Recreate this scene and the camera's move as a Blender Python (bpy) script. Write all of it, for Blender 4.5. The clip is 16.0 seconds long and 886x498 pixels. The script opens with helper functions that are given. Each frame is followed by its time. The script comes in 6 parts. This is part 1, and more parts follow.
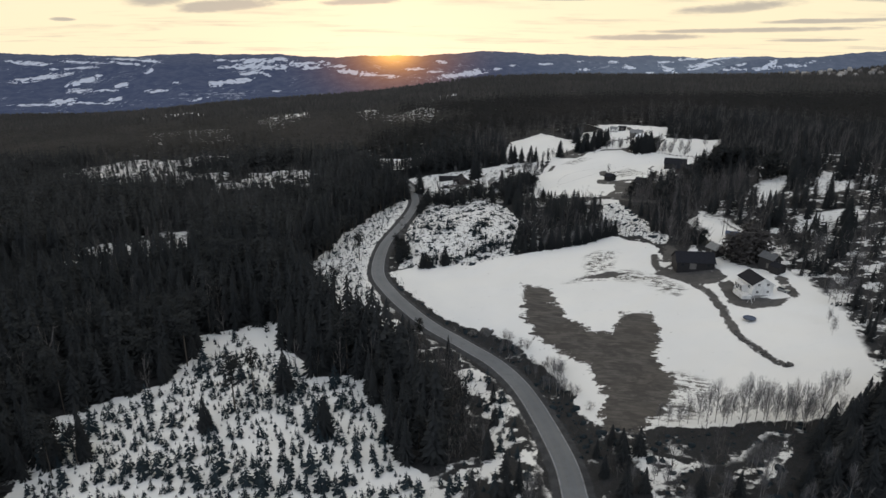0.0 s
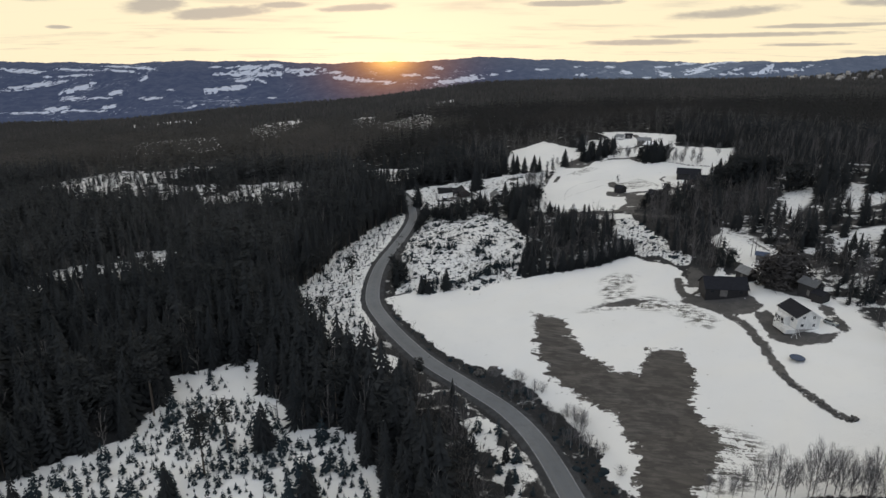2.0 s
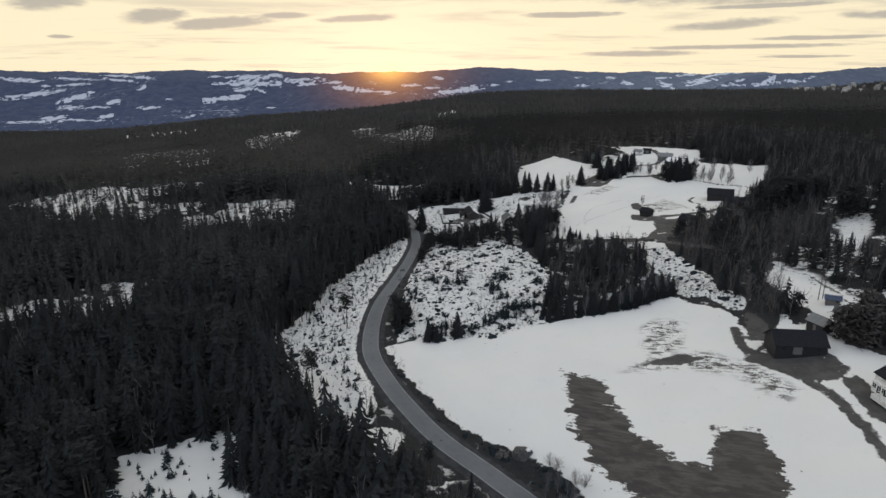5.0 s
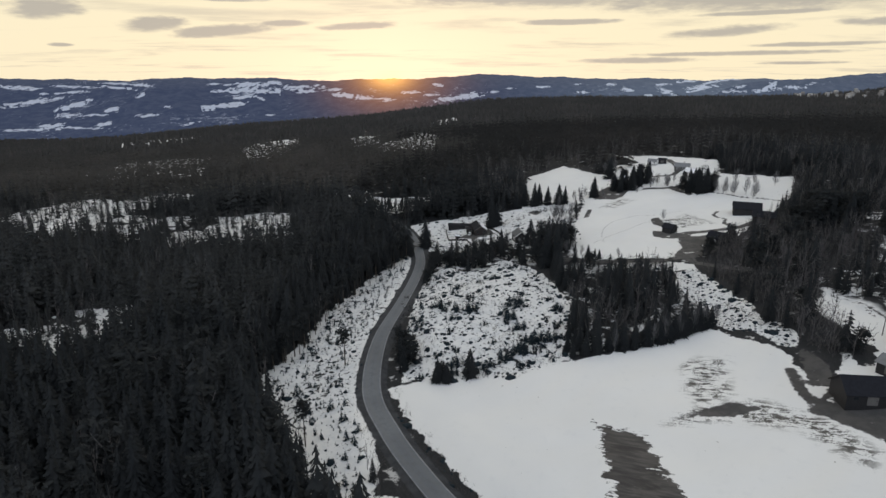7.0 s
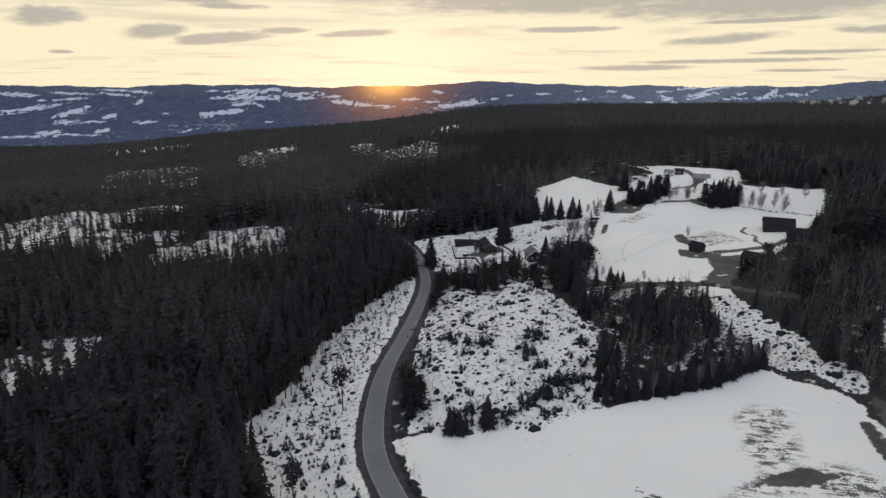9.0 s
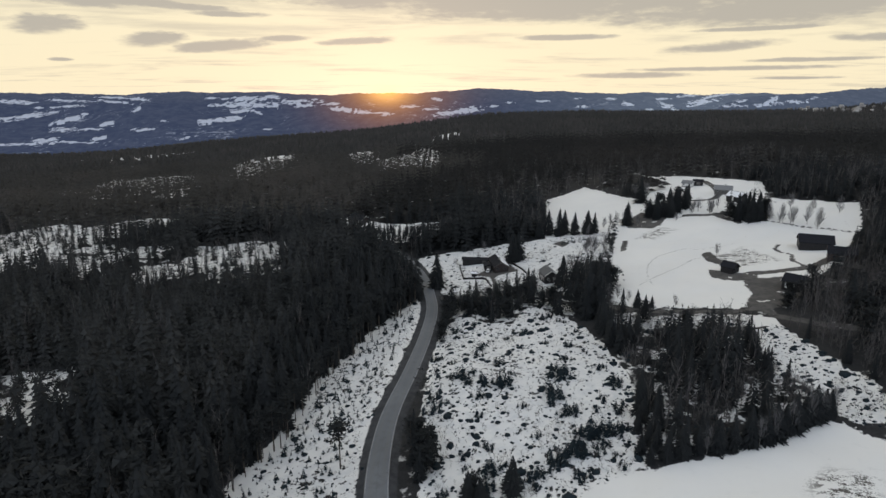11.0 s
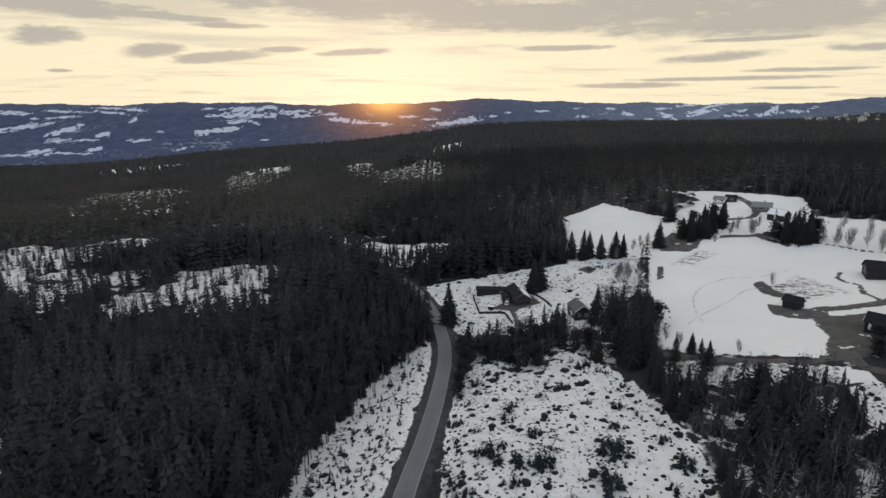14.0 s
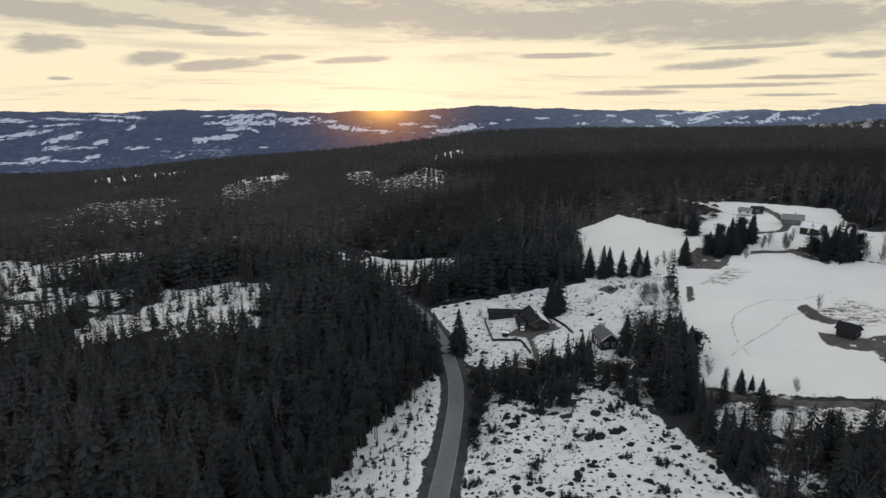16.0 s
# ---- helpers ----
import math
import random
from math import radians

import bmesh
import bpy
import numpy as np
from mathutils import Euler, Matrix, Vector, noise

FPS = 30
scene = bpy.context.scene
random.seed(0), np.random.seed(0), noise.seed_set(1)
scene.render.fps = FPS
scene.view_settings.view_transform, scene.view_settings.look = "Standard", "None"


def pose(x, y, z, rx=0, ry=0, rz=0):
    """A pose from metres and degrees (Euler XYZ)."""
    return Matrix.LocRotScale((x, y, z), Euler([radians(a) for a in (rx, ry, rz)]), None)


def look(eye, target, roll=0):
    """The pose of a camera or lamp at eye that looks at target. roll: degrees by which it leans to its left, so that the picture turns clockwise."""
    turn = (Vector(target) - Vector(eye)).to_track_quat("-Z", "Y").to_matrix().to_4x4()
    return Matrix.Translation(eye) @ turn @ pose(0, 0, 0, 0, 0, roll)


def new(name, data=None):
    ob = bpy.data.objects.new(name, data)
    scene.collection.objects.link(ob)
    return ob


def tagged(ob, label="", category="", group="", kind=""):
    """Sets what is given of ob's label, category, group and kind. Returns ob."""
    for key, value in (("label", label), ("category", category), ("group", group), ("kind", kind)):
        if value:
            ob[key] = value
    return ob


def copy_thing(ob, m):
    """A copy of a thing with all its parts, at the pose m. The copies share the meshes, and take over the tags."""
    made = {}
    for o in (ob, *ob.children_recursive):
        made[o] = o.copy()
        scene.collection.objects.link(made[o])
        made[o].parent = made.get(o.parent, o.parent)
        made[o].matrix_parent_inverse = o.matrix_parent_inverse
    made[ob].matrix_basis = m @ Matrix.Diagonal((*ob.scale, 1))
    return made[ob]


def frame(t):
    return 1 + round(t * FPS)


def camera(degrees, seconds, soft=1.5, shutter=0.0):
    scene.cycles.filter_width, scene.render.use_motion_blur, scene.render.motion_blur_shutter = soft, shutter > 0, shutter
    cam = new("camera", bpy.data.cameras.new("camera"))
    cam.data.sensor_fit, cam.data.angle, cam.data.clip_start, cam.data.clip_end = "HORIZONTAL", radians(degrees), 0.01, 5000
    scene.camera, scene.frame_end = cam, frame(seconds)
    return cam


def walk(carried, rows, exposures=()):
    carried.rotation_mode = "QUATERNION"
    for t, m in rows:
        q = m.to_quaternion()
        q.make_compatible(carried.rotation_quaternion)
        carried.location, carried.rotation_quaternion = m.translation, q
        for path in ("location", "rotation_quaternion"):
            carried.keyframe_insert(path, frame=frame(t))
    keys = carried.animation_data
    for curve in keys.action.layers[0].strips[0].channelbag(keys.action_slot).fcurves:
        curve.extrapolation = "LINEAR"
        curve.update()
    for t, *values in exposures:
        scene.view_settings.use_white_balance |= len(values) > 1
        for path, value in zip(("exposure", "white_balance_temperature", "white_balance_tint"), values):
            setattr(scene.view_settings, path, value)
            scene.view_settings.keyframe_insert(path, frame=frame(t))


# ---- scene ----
cam = camera(73.00, 16.0)
# seconds, x, y, z, tilt, roll, turn
PATH = [
    (0.0, 0.00, 0.00, 96.00, 72.297, 0.171, -0.019),
    (0.5, -0.31, 6.55, 95.91, 72.447, 0.052, -0.067),
    (1.0, -0.69, 13.12, 95.82, 72.581, -0.028, -0.129),
    (1.5, -1.12, 19.70, 95.73, 72.701, -0.083, -0.197),
    (2.0, -1.62, 26.30, 95.63, 72.813, -0.090, -0.301),
    (2.5, -2.16, 32.91, 95.53, 72.947, -0.076, -0.402),
    (3.0, -2.75, 39.53, 95.42, 73.097, -0.032, -0.486),
    (3.5, -3.40, 46.16, 95.31, 73.266, 0.058, -0.471),
    (4.0, -4.08, 52.79, 95.19, 73.422, 0.098, -0.360),
    (6.5, -8.05, 86.04, 94.53, 74.188, 0.045, -0.453),
    (7.0, -8.93, 92.70, 94.38, 74.348, -0.033, -0.418),
    (7.5, -9.83, 99.35, 94.23, 74.503, -0.058, -0.435),
    (8.0, -10.74, 106.00, 94.07, 74.675, -0.040, -0.465),
    (8.5, -11.68, 112.64, 93.90, 74.829, -0.014, -0.486),
    (9.0, -12.62, 119.28, 93.73, 74.977, 0.020, -0.505),
    (11.5, -17.40, 152.30, 92.80, 75.785, -0.011, -0.654),
    (12.0, -18.35, 158.87, 92.60, 75.920, -0.028, -0.684),
    (12.5, -19.28, 165.42, 92.39, 76.081, -0.056, -0.716),
    (13.0, -20.20, 171.95, 92.17, 76.251, -0.089, -0.743),
    (13.5, -21.11, 178.46, 91.94, 76.406, -0.085, -0.774),
    (14.0, -21.99, 184.95, 91.71, 76.569, -0.097, -0.795),
    (14.5, -22.85, 191.42, 91.48, 76.730, -0.088, -0.816),
    (15.0, -23.68, 197.86, 91.24, 76.896, -0.072, -0.833),
    (15.5, -24.48, 204.28, 90.99, 77.066, -0.105, -0.836),
    (16.0, -25.25, 210.67, 90.73, 77.236, -0.150, -0.851),
]
walk(cam, [(t, pose(x, y, z, 0, 0, turn) @ pose(0, 0, 0, tilt) @ pose(0, 0, 0, 0, 0, roll)) for t, x, y, z, tilt, roll, turn in PATH],
     exposures=[(0.0, 0.16, 6740, 10.8), (2.0, 0.13, 6720, 10.7), (4.0, 0.11, 6660, 10.6), (7.0, 0.08, 6600, 10.4), (11.0, 0.07, 6580, 10.1), (16.0, 0.08, 6600, 10.1)])

# ---- sky and light ----
SUN_TURN, SUN_UP = radians(-4.6), radians(1.2)
world = bpy.data.worlds.new("dusk_sky")
scene.world = world
world.use_nodes = True


class Nodes:
    """A short way of wiring shader nodes."""

    def __init__(self, tree):
        self.tree = tree

    def add(self, kind, inputs=None, operation=""):
        node = self.tree.nodes.new("ShaderNode" + kind)
        if operation:
            node.operation = operation
        for key, value in (inputs or {}).items():
            self.put(node.inputs[key], value)
        return node

    def put(self, socket, value):
        if isinstance(value, bpy.types.NodeSocket):
            self.tree.links.new(value, socket)
        else:
            socket.default_value = value

    def math(self, op, a, b=0.0, c=0.0, clamp=False):
        node = self.add("Math", {0: a, 1: b, 2: c}, op)
        node.use_clamp = clamp
        return node.outputs[0]

    def mix(self, fac, a, b, blend="MIX"):
        node = self.add("Mix")
        node.data_type, node.blend_type = "RGBA", blend
        self.put(node.inputs[0], fac)
        self.put(node.inputs[6], a if isinstance(a, bpy.types.NodeSocket) else (*a, 1))
        self.put(node.inputs[7], b if isinstance(b, bpy.types.NodeSocket) else (*b, 1))
        return node.outputs[2]

    def ramp(self, fac, low, high):
        """0 below low, 1 above high, smooth between."""
        node = self.add("MapRange")
        node.interpolation_type = "SMOOTHSTEP"
        for key, value in (("Value", fac), ("From Min", low), ("From Max", high)):
            self.put(node.inputs[key], value)
        return node.outputs[0]

    def stored(self, name):
        """A value stored on the mesh."""
        node = self.add("Attribute")
        node.attribute_name = name
        return node.outputs["Fac"]

    def times(self, vector, by):
        return self.add("VectorMath", {0: vector, 1: by}, "MULTIPLY").outputs[0]

    def noise(self, vector, scale, detail=4.0, rough=0.55, distort=0.0):
        node = self.add("TexNoise", {"Scale": scale, "Detail": detail, "Roughness": rough, "Distortion": distort})
        if vector is not None:
            self.put(node.inputs["Vector"], vector)
        return node.outputs["Fac"]


def build_sky():
    n = Nodes(world.node_tree)
    world.node_tree.nodes.clear()
    sky = n.add("TexSky")
    sky.sky_type, sky.sun_disc = "NISHITA", False
    sky.sun_elevation, sky.sun_rotation, sky.dust_density, sky.altitude = SUN_UP, SUN_TURN, 1.0, 300
    way = n.add("TexCoord").outputs["Generated"]
    part = n.add("SeparateXYZ", {0: way})
    x, y, z = part.outputs
    # cloud layer over the whole sky: long soft streaks, closed overhead
    flat = n.math("ADD", n.math("ABSOLUTE", z), 0.05)
    plane = n.add("CombineXYZ", {0: n.math("MULTIPLY", n.math("DIVIDE", x, flat), 0.55), 1: n.math("DIVIDE", y, flat), 2: 0.0}).outputs[0]
    streak = n.noise(plane, 0.62, 6, 0.58, 0.6)
    fine = n.noise(plane, 2.4, 5, 0.6)
    veil = n.math("ADD", n.math("MULTIPLY", streak, 0.75), n.math("MULTIPLY", fine, 0.25))
    high = n.ramp(z, 0.06, 0.22)
    cover = n.ramp(n.math("ADD", veil, n.math("MULTIPLY", high, 0.22)), 0.50, 0.66)
    # the few dark bars low over the hills: turn, height, half width, half height
    bars = None
    azim = n.math("ARCTAN2", x, y)
    wob = n.math("SUBTRACT", n.noise(n.times(way, (5.0, 5.0, 26.0)), 2.0, 5, 0.62), 0.5)
    curl = n.math("SUBTRACT", n.noise(n.times(way, (16.0, 16.0, 70.0)), 2.4, 4, 0.6), 0.5)
    wob = n.math("ADD", n.math("MULTIPLY", wob, 2.8), n.math("MULTIPLY", curl, 1.5))
    for turn, up, wide, tall, slope in CLOUD_BARS:
        da = n.math("SUBTRACT", azim, radians(turn))
        a = n.math("DIVIDE", da, radians(wide))
        b = n.math("DIVIDE", n.math("SUBTRACT", n.math("SUBTRACT", z, radians(up)), n.math("MULTIPLY", da, slope)), radians(tall))
        # flat below, ragged above
        r = n.math("ADD", n.math("MULTIPLY", a, a), n.math("MULTIPLY", b, b))
        r = n.math("ADD", r, n.math("MULTIPLY", wob, n.math("ADD", 1.0, n.math("MULTIPLY", b, 0.25))))
        m = n.math("SUBTRACT", 1.0, n.ramp(r, 0.25, 1.6))
        bars = m if bars is None else n.math("MAXIMUM", bars, m)
    cover = n.math("MAXIMUM", n.math("MULTIPLY", cover, 0.5), n.math("MULTIPLY", bars, 0.95))
    low = n.ramp(z, 0.0, 0.30)
    ahead = n.ramp(y, -0.5, 0.9)
    clear = n.mix(low, SKY_LOW, SKY_HIGH)
    clear = n.mix(ahead, SKY_BACK, clear)
    cloud = n.mix(ahead, CLOUD_BACK, CLOUD_FRONT)
    colour = n.mix(cover, clear, cloud)
    # glow round the setting sun
    to_sun = (math.sin(SUN_TURN), math.cos(SUN_TURN), 0.004)
    off = n.add("VectorMath", {0: way, 1: to_sun}, "SUBTRACT").outputs[0]
    off = n.times(off, (0.7, 1.0, 1.6))
    dist = n.add("VectorMath", {0: off}, "LENGTH").outputs["Value"]
    glow = n.math("POWER", n.math("SUBTRACT", 1.0, n.ramp(dist, 0.0, 0.10)), 2.0)
    colour = n.mix(n.math("MULTIPLY", glow, 0.22), colour, (1.0, 0.78, 0.46))
    core = n.math("POWER", n.math("SUBTRACT", 1.0, n.ramp(dist, 0.0, 0.040)), 2.0)
    colour = n.mix(core, colour, (1.5, 1.05, 0.50))
    below = n.ramp(z, -0.10, -0.01)
    colour = n.mix(below, (0.05, 0.055, 0.06), colour)
    both = n.add("AddShader", {0: n.add("Background", {0: colour, 1: 1.0}).outputs[0],
                               1: n.add("Background", {0: n.add("HueSaturation", {"Saturation": 0.7, "Value": 0.22, "Color": sky.outputs[0]}).outputs[0], 1: 0.05}).outputs[0]})
    n.add("OutputWorld", {0: both.outputs[0]})


# clouds seen over the valley: turn, height, half width, half height in degrees, and slope
CLOUD_BARS = [
    (-31.2, 5.29, 2.69, 0.67, 0.04), (-24.3, 4.48, 2.6, 0.58, 0.1), (-18.3, 4.19, 4.63, 0.44, 0.1), (-13.5, 4.86, 2.3, 0.26, 0.05), (-7.0, 4.76, 3.3, 0.32, 0.06), (-30.8, 2.75, 0.8, 0.14, 0),
    (11.9, 5.0, 4.04, 0.23, 0), (24.4, 3.97, 4.71, 0.4, 0.05), (34.6, 4.31, 2.2, 0.33, -0.03), (25.6, 2.2, 7.47, 0.18, 0), (30.9, 2.78, 3.98, 0.16, 0), 
    (17.5, 1.72, 5.41, 0.24, 0), (-3.4, 8.8, 17.78, 1.72, -0.02), (11.8, 7.89, 21.76, 1.55, 0),
]
CLOUD_BARS += [
    (26.9, 6.89, 14.2, 1.46, 0), (-30.8, 7.6, 9.19, 0.8, -0.02), (-18.1, 6.68, 2.93, 0.24, 0), (-24.1, 7.29, 6.76, 0.36, -0.05), (26.6, 5.26, 4.75, 0.17, 0), (5.8, 6.98, 8.03, 0.37, 0),
    (29.9, 1.4, 3.25, 0.12, 0), (-20.9, 10.05, 23.6, 1.18, 0), (21.0, 10.91, 33.01, 1.89, 0),
]
SKY_LOW, SKY_HIGH, SKY_BACK = (0.89, 0.79, 0.56), (0.87, 0.78, 0.57), (0.665, 0.755, 0.905)
CLOUD_FRONT, CLOUD_BACK = (0.43, 0.403, 0.355), (0.70, 0.795, 0.935)
build_sky()

sun_data = bpy.data.lights.new("sun", "SUN")
sun_data.energy, sun_data.angle, sun_data.color = 0.5, radians(10), (1.0, 0.72, 0.45)
sun = new("sun", sun_data)
sun.matrix_basis = look((0, 0, 300), Vector((0, 0, 300)) - Vector((math.sin(SUN_TURN), math.cos(SUN_TURN), math.tan(SUN_UP))))


# ---- materials ----
def material(name, build, rough=0.9, metal=0.0, bump=(0.3, 0.02), spec=0.3, thin=0.0):
    """build(n, place) gives the colour, or the colour, the bump height and the roughness. thin: the share of light that leaves let through."""
    m = bpy.data.materials.new(name)
    m.use_nodes = True
    m.node_tree.nodes.clear()
    n = Nodes(m.node_tree)
    place = n.add("NewGeometry").outputs["Position"]
    made = build(n, place)
    colour, height, coarse = (*made, None, None)[:3] if isinstance(made, tuple) else (made, None, None)
    shader = n.add("BsdfPrincipled", {"Base Color": colour, "Roughness": rough if coarse is None else coarse, "Metallic": metal, "Specular IOR Level": spec})
    if height is not None:
        n.put(shader.inputs["Normal"], n.add("Bump", {"Height": height, "Strength": bump[0], "Distance": bump[1]}).outputs[0])
    if thin:
        through_leaf = n.add("BsdfTranslucent", {"Color": colour})
        shader = n.add("MixShader", {0: thin, 1: shader.outputs[0], 2: through_leaf.outputs[0]})
    n.add("OutputMaterial", {0: shader.outputs[0]})
    return m


def mask(n, name, place, wobble, scale, edge=0.12, stretch=None):
    """A region of the ground, by its stored distance in metres from the region's rim, with a ragged edge."""
    side = n.stored(name)
    at = place if stretch is None else n.times(place, stretch)
    rag = n.math("SUBTRACT", n.noise(at, scale, 5, 0.62), 0.5)
    return n.ramp(n.math("ADD", side, n.math("MULTIPLY", rag, wobble)), -edge, edge)


def ground_look(n, place):
    coarse, mid, fine = n.noise(place, 0.03, 3), n.noise(place, 0.35, 5, 0.6), n.noise(place, 2.5, 4, 0.6)
    snow = n.mix(n.ramp(coarse, 0.3, 0.7), (0.745, 0.735, 0.705), (0.70, 0.695, 0.675))
    specks = n.math("MULTIPLY", n.ramp(n.math("ADD", n.math("MULTIPLY", n.noise(place, 0.8, 3, 0.5), 0.7), n.math("MULTIPLY", coarse, 0.3)), 0.685, 0.70), 0.8)
    snow = n.mix(n.math("MULTIPLY", n.ramp(mid, 0.55, 0.75), 0.25), snow, (0.62, 0.62, 0.61))
    snow = n.mix(specks, snow, (0.16, 0.145, 0.12))
    heath = n.mix(n.ramp(mid, 0.35, 0.65), (0.024, 0.0245, 0.026), (0.034, 0.034, 0.036))
    heath = n.mix(n.ramp(fine, 0.4, 0.7), heath, (0.020, 0.021, 0.021))
    # forest floor: dark litter with old snow in the gaps
    old_snow = n.ramp(n.math("ADD", n.math("MULTIPLY", n.noise(place, 0.11, 4), 0.6), n.math("MULTIPLY", mid, 0.4)), 0.58, 0.64)
    colour = n.mix(n.math("MULTIPLY", old_snow, 0.6), heath, snow)
    # open snow
    open_snow = mask(n, "open_ground", place, 7.0, 0.22, 0.25)
    colour = n.mix(open_snow, colour, snow)
    # scrub poking through the felled areas and the steep bank
    tuft = n.math("MULTIPLY", mask(n, "felled", place, 4.0, 0.3, 0.8), n.ramp(n.math("ADD", n.math("MULTIPLY", n.noise(place, 0.55, 5, 0.65), 0.7), n.math("MULTIPLY", coarse, 0.3)), 0.565, 0.60))
    # littered grey snow, with the slope's bluish shade mixed into its colour
    litter_and_shade = n.math("MULTIPLY", n.ramp(n.stored("felled"), -1.0, 4.0), n.math("ADD", 0.25, n.math("MULTIPLY", n.ramp(mid, 0.4, 0.65), 0.35)))
    colour = n.mix(n.math("MULTIPLY", litter_and_shade, open_snow), colour, (0.50, 0.515, 0.53))
    colour = n.mix(tuft, colour, heath)
    # bushy undergrowth between the trees
    under = n.math("MULTIPLY", mask(n, "undergrowth", place, 5.0, 0.2, 1.5), n.ramp(n.math("ADD", n.math("MULTIPLY", n.noise(place, 0.10, 4), 0.6), n.math("MULTIPLY", mid, 0.4)), 0.455, 0.50))
    colour = n.mix(under, colour, heath)
    # bare stubble where the field has thawed, combed along the rows
    turned = n.add("VectorRotate", {"Vector": place, "Angle": radians(24)})
    turned.rotation_type = "Z_AXIS"
    rows = n.times(turned.outputs[0], (0.10, 0.9, 1.0))
    comb = n.noise(rows, 1.1, 5, 0.65)
    stubble = n.mix(n.ramp(comb, 0.35, 0.68), (0.064, 0.060, 0.056), (0.114, 0.105, 0.096))
    stubble = n.mix(n.math("MULTIPLY", n.ramp(coarse, 0.4, 0.65), 0.5), stubble, (0.08, 0.073, 0.065))
    bands = n.noise(n.times(turned.outputs[0], (0.035, 0.30, 1.0)), 1.0, 4, 0.6)
    stubble = n.mix(n.math("MULTIPLY", n.ramp(bands, 0.46, 0.60), 0.6), stubble, (0.046, 0.042, 0.040))
    side = n.stored("stubble")
    ragged = n.math("ADD", n.math("MULTIPLY", n.math("SUBTRACT", comb, 0.5), 8.0), n.math("MULTIPLY", n.math("SUBTRACT", n.noise(place, 0.22, 5, 0.65), 0.5), 12.0))
    thaw = n.ramp(n.math("ADD", side, ragged), -0.3, 0.3)
    colour = n.mix(thaw, colour, stubble)
    # streaks of the next thaw: rows showing through thin snow
    thin = n.math("MULTIPLY", mask(n, "thin_snow", place, 5.0, 0.25, 2.5), n.ramp(n.math("ADD", n.math("MULTIPLY", comb, 0.4), n.math("ADD", n.math("MULTIPLY", mid, 0.3), n.math("MULTIPLY", fine, 0.3))), 0.505, 0.53))
    colour = n.mix(thin, colour, (0.10, 0.095, 0.085))
    # gravel and mud
    mud = n.mix(n.ramp(mid, 0.35, 0.65), (0.105, 0.100, 0.095), (0.066, 0.064, 0.063))
    mud = n.mix(n.math("MULTIPLY", n.ramp(fine, 0.45, 0.7), 0.4), mud, (0.095, 0.092, 0.088))
    left = n.ramp(n.math("ADD", n.math("MULTIPLY", n.noise(place, 0.16, 4, 0.6), 0.65), n.math("MULTIPLY", mid, 0.35)), 0.60, 0.64)
    mud = n.mix(n.math("MULTIPLY", n.ramp(coarse, 0.40, 0.60), 0.45), mud, (0.052, 0.050, 0.049))
    colour = n.mix(n.math("MULTIPLY", mask(n, "mud", place, 3.4, 0.42, 0.3), n.math("SUBTRACT", 1.0, left)), colour, mud)
    # thawed dead grass on the road's shoulders
    sod = n.mix(n.ramp(mid, 0.35, 0.65), (0.032, 0.034, 0.037), (0.054, 0.056, 0.060))
    colour = n.mix(mask(n, "shoulder", place, 1.6, 0.5, 0.3), colour, sod)
    height = n.math("ADD", n.math("MULTIPLY", mid, 0.5), n.math("MULTIPLY", fine, 0.25))
    return colour, height


def two_tone(a, b, scale, low=0.35, high=0.65, stretch=None, grain=None):
    def build(n, place):
        at = place if stretch is None else n.times(place, stretch)
        colour = n.mix(n.ramp(n.noise(at, scale, 5, 0.6), low, high), a, b)
        fine = n.noise(at, scale * 7, 3, 0.6)
        colour = n.mix(n.math("MULTIPLY", n.ramp(fine, 0.4, 0.75), 0.35), colour, grain or tuple(0.6 * v for v in a))
        return colour, fine
    return build


def leaf_tone(a, b, bare=None):
    """Foliage that differs from tree to tree and from sprig to sprig."""
    def build(n, place):
        each = n.add("NewGeometry").outputs["Random Per Island"]
        tree = n.add("ObjectInfo").outputs["Random"]
        mixed = n.math("ADD", n.math("MULTIPLY", n.noise(place, 0.06, 4), 0.9), n.math("ADD", n.math("MULTIPLY", n.math("ADD", each, tree), 0.20), n.math("MULTIPLY", n.math("SUBTRACT", n.noise(place, 1.7, 3, 0.7), 0.5), 0.8)), clamp=True)
        colour = n.mix(n.ramp(mixed, 0.3, 0.95), a, b)
        if bare:
            colour = n.mix(n.ramp(n.noise(n.times(place, (1.0, 0.5, 1.0)), 0.009, 4, 0.6), 0.48, 0.62), colour, bare)
        return colour
    return build


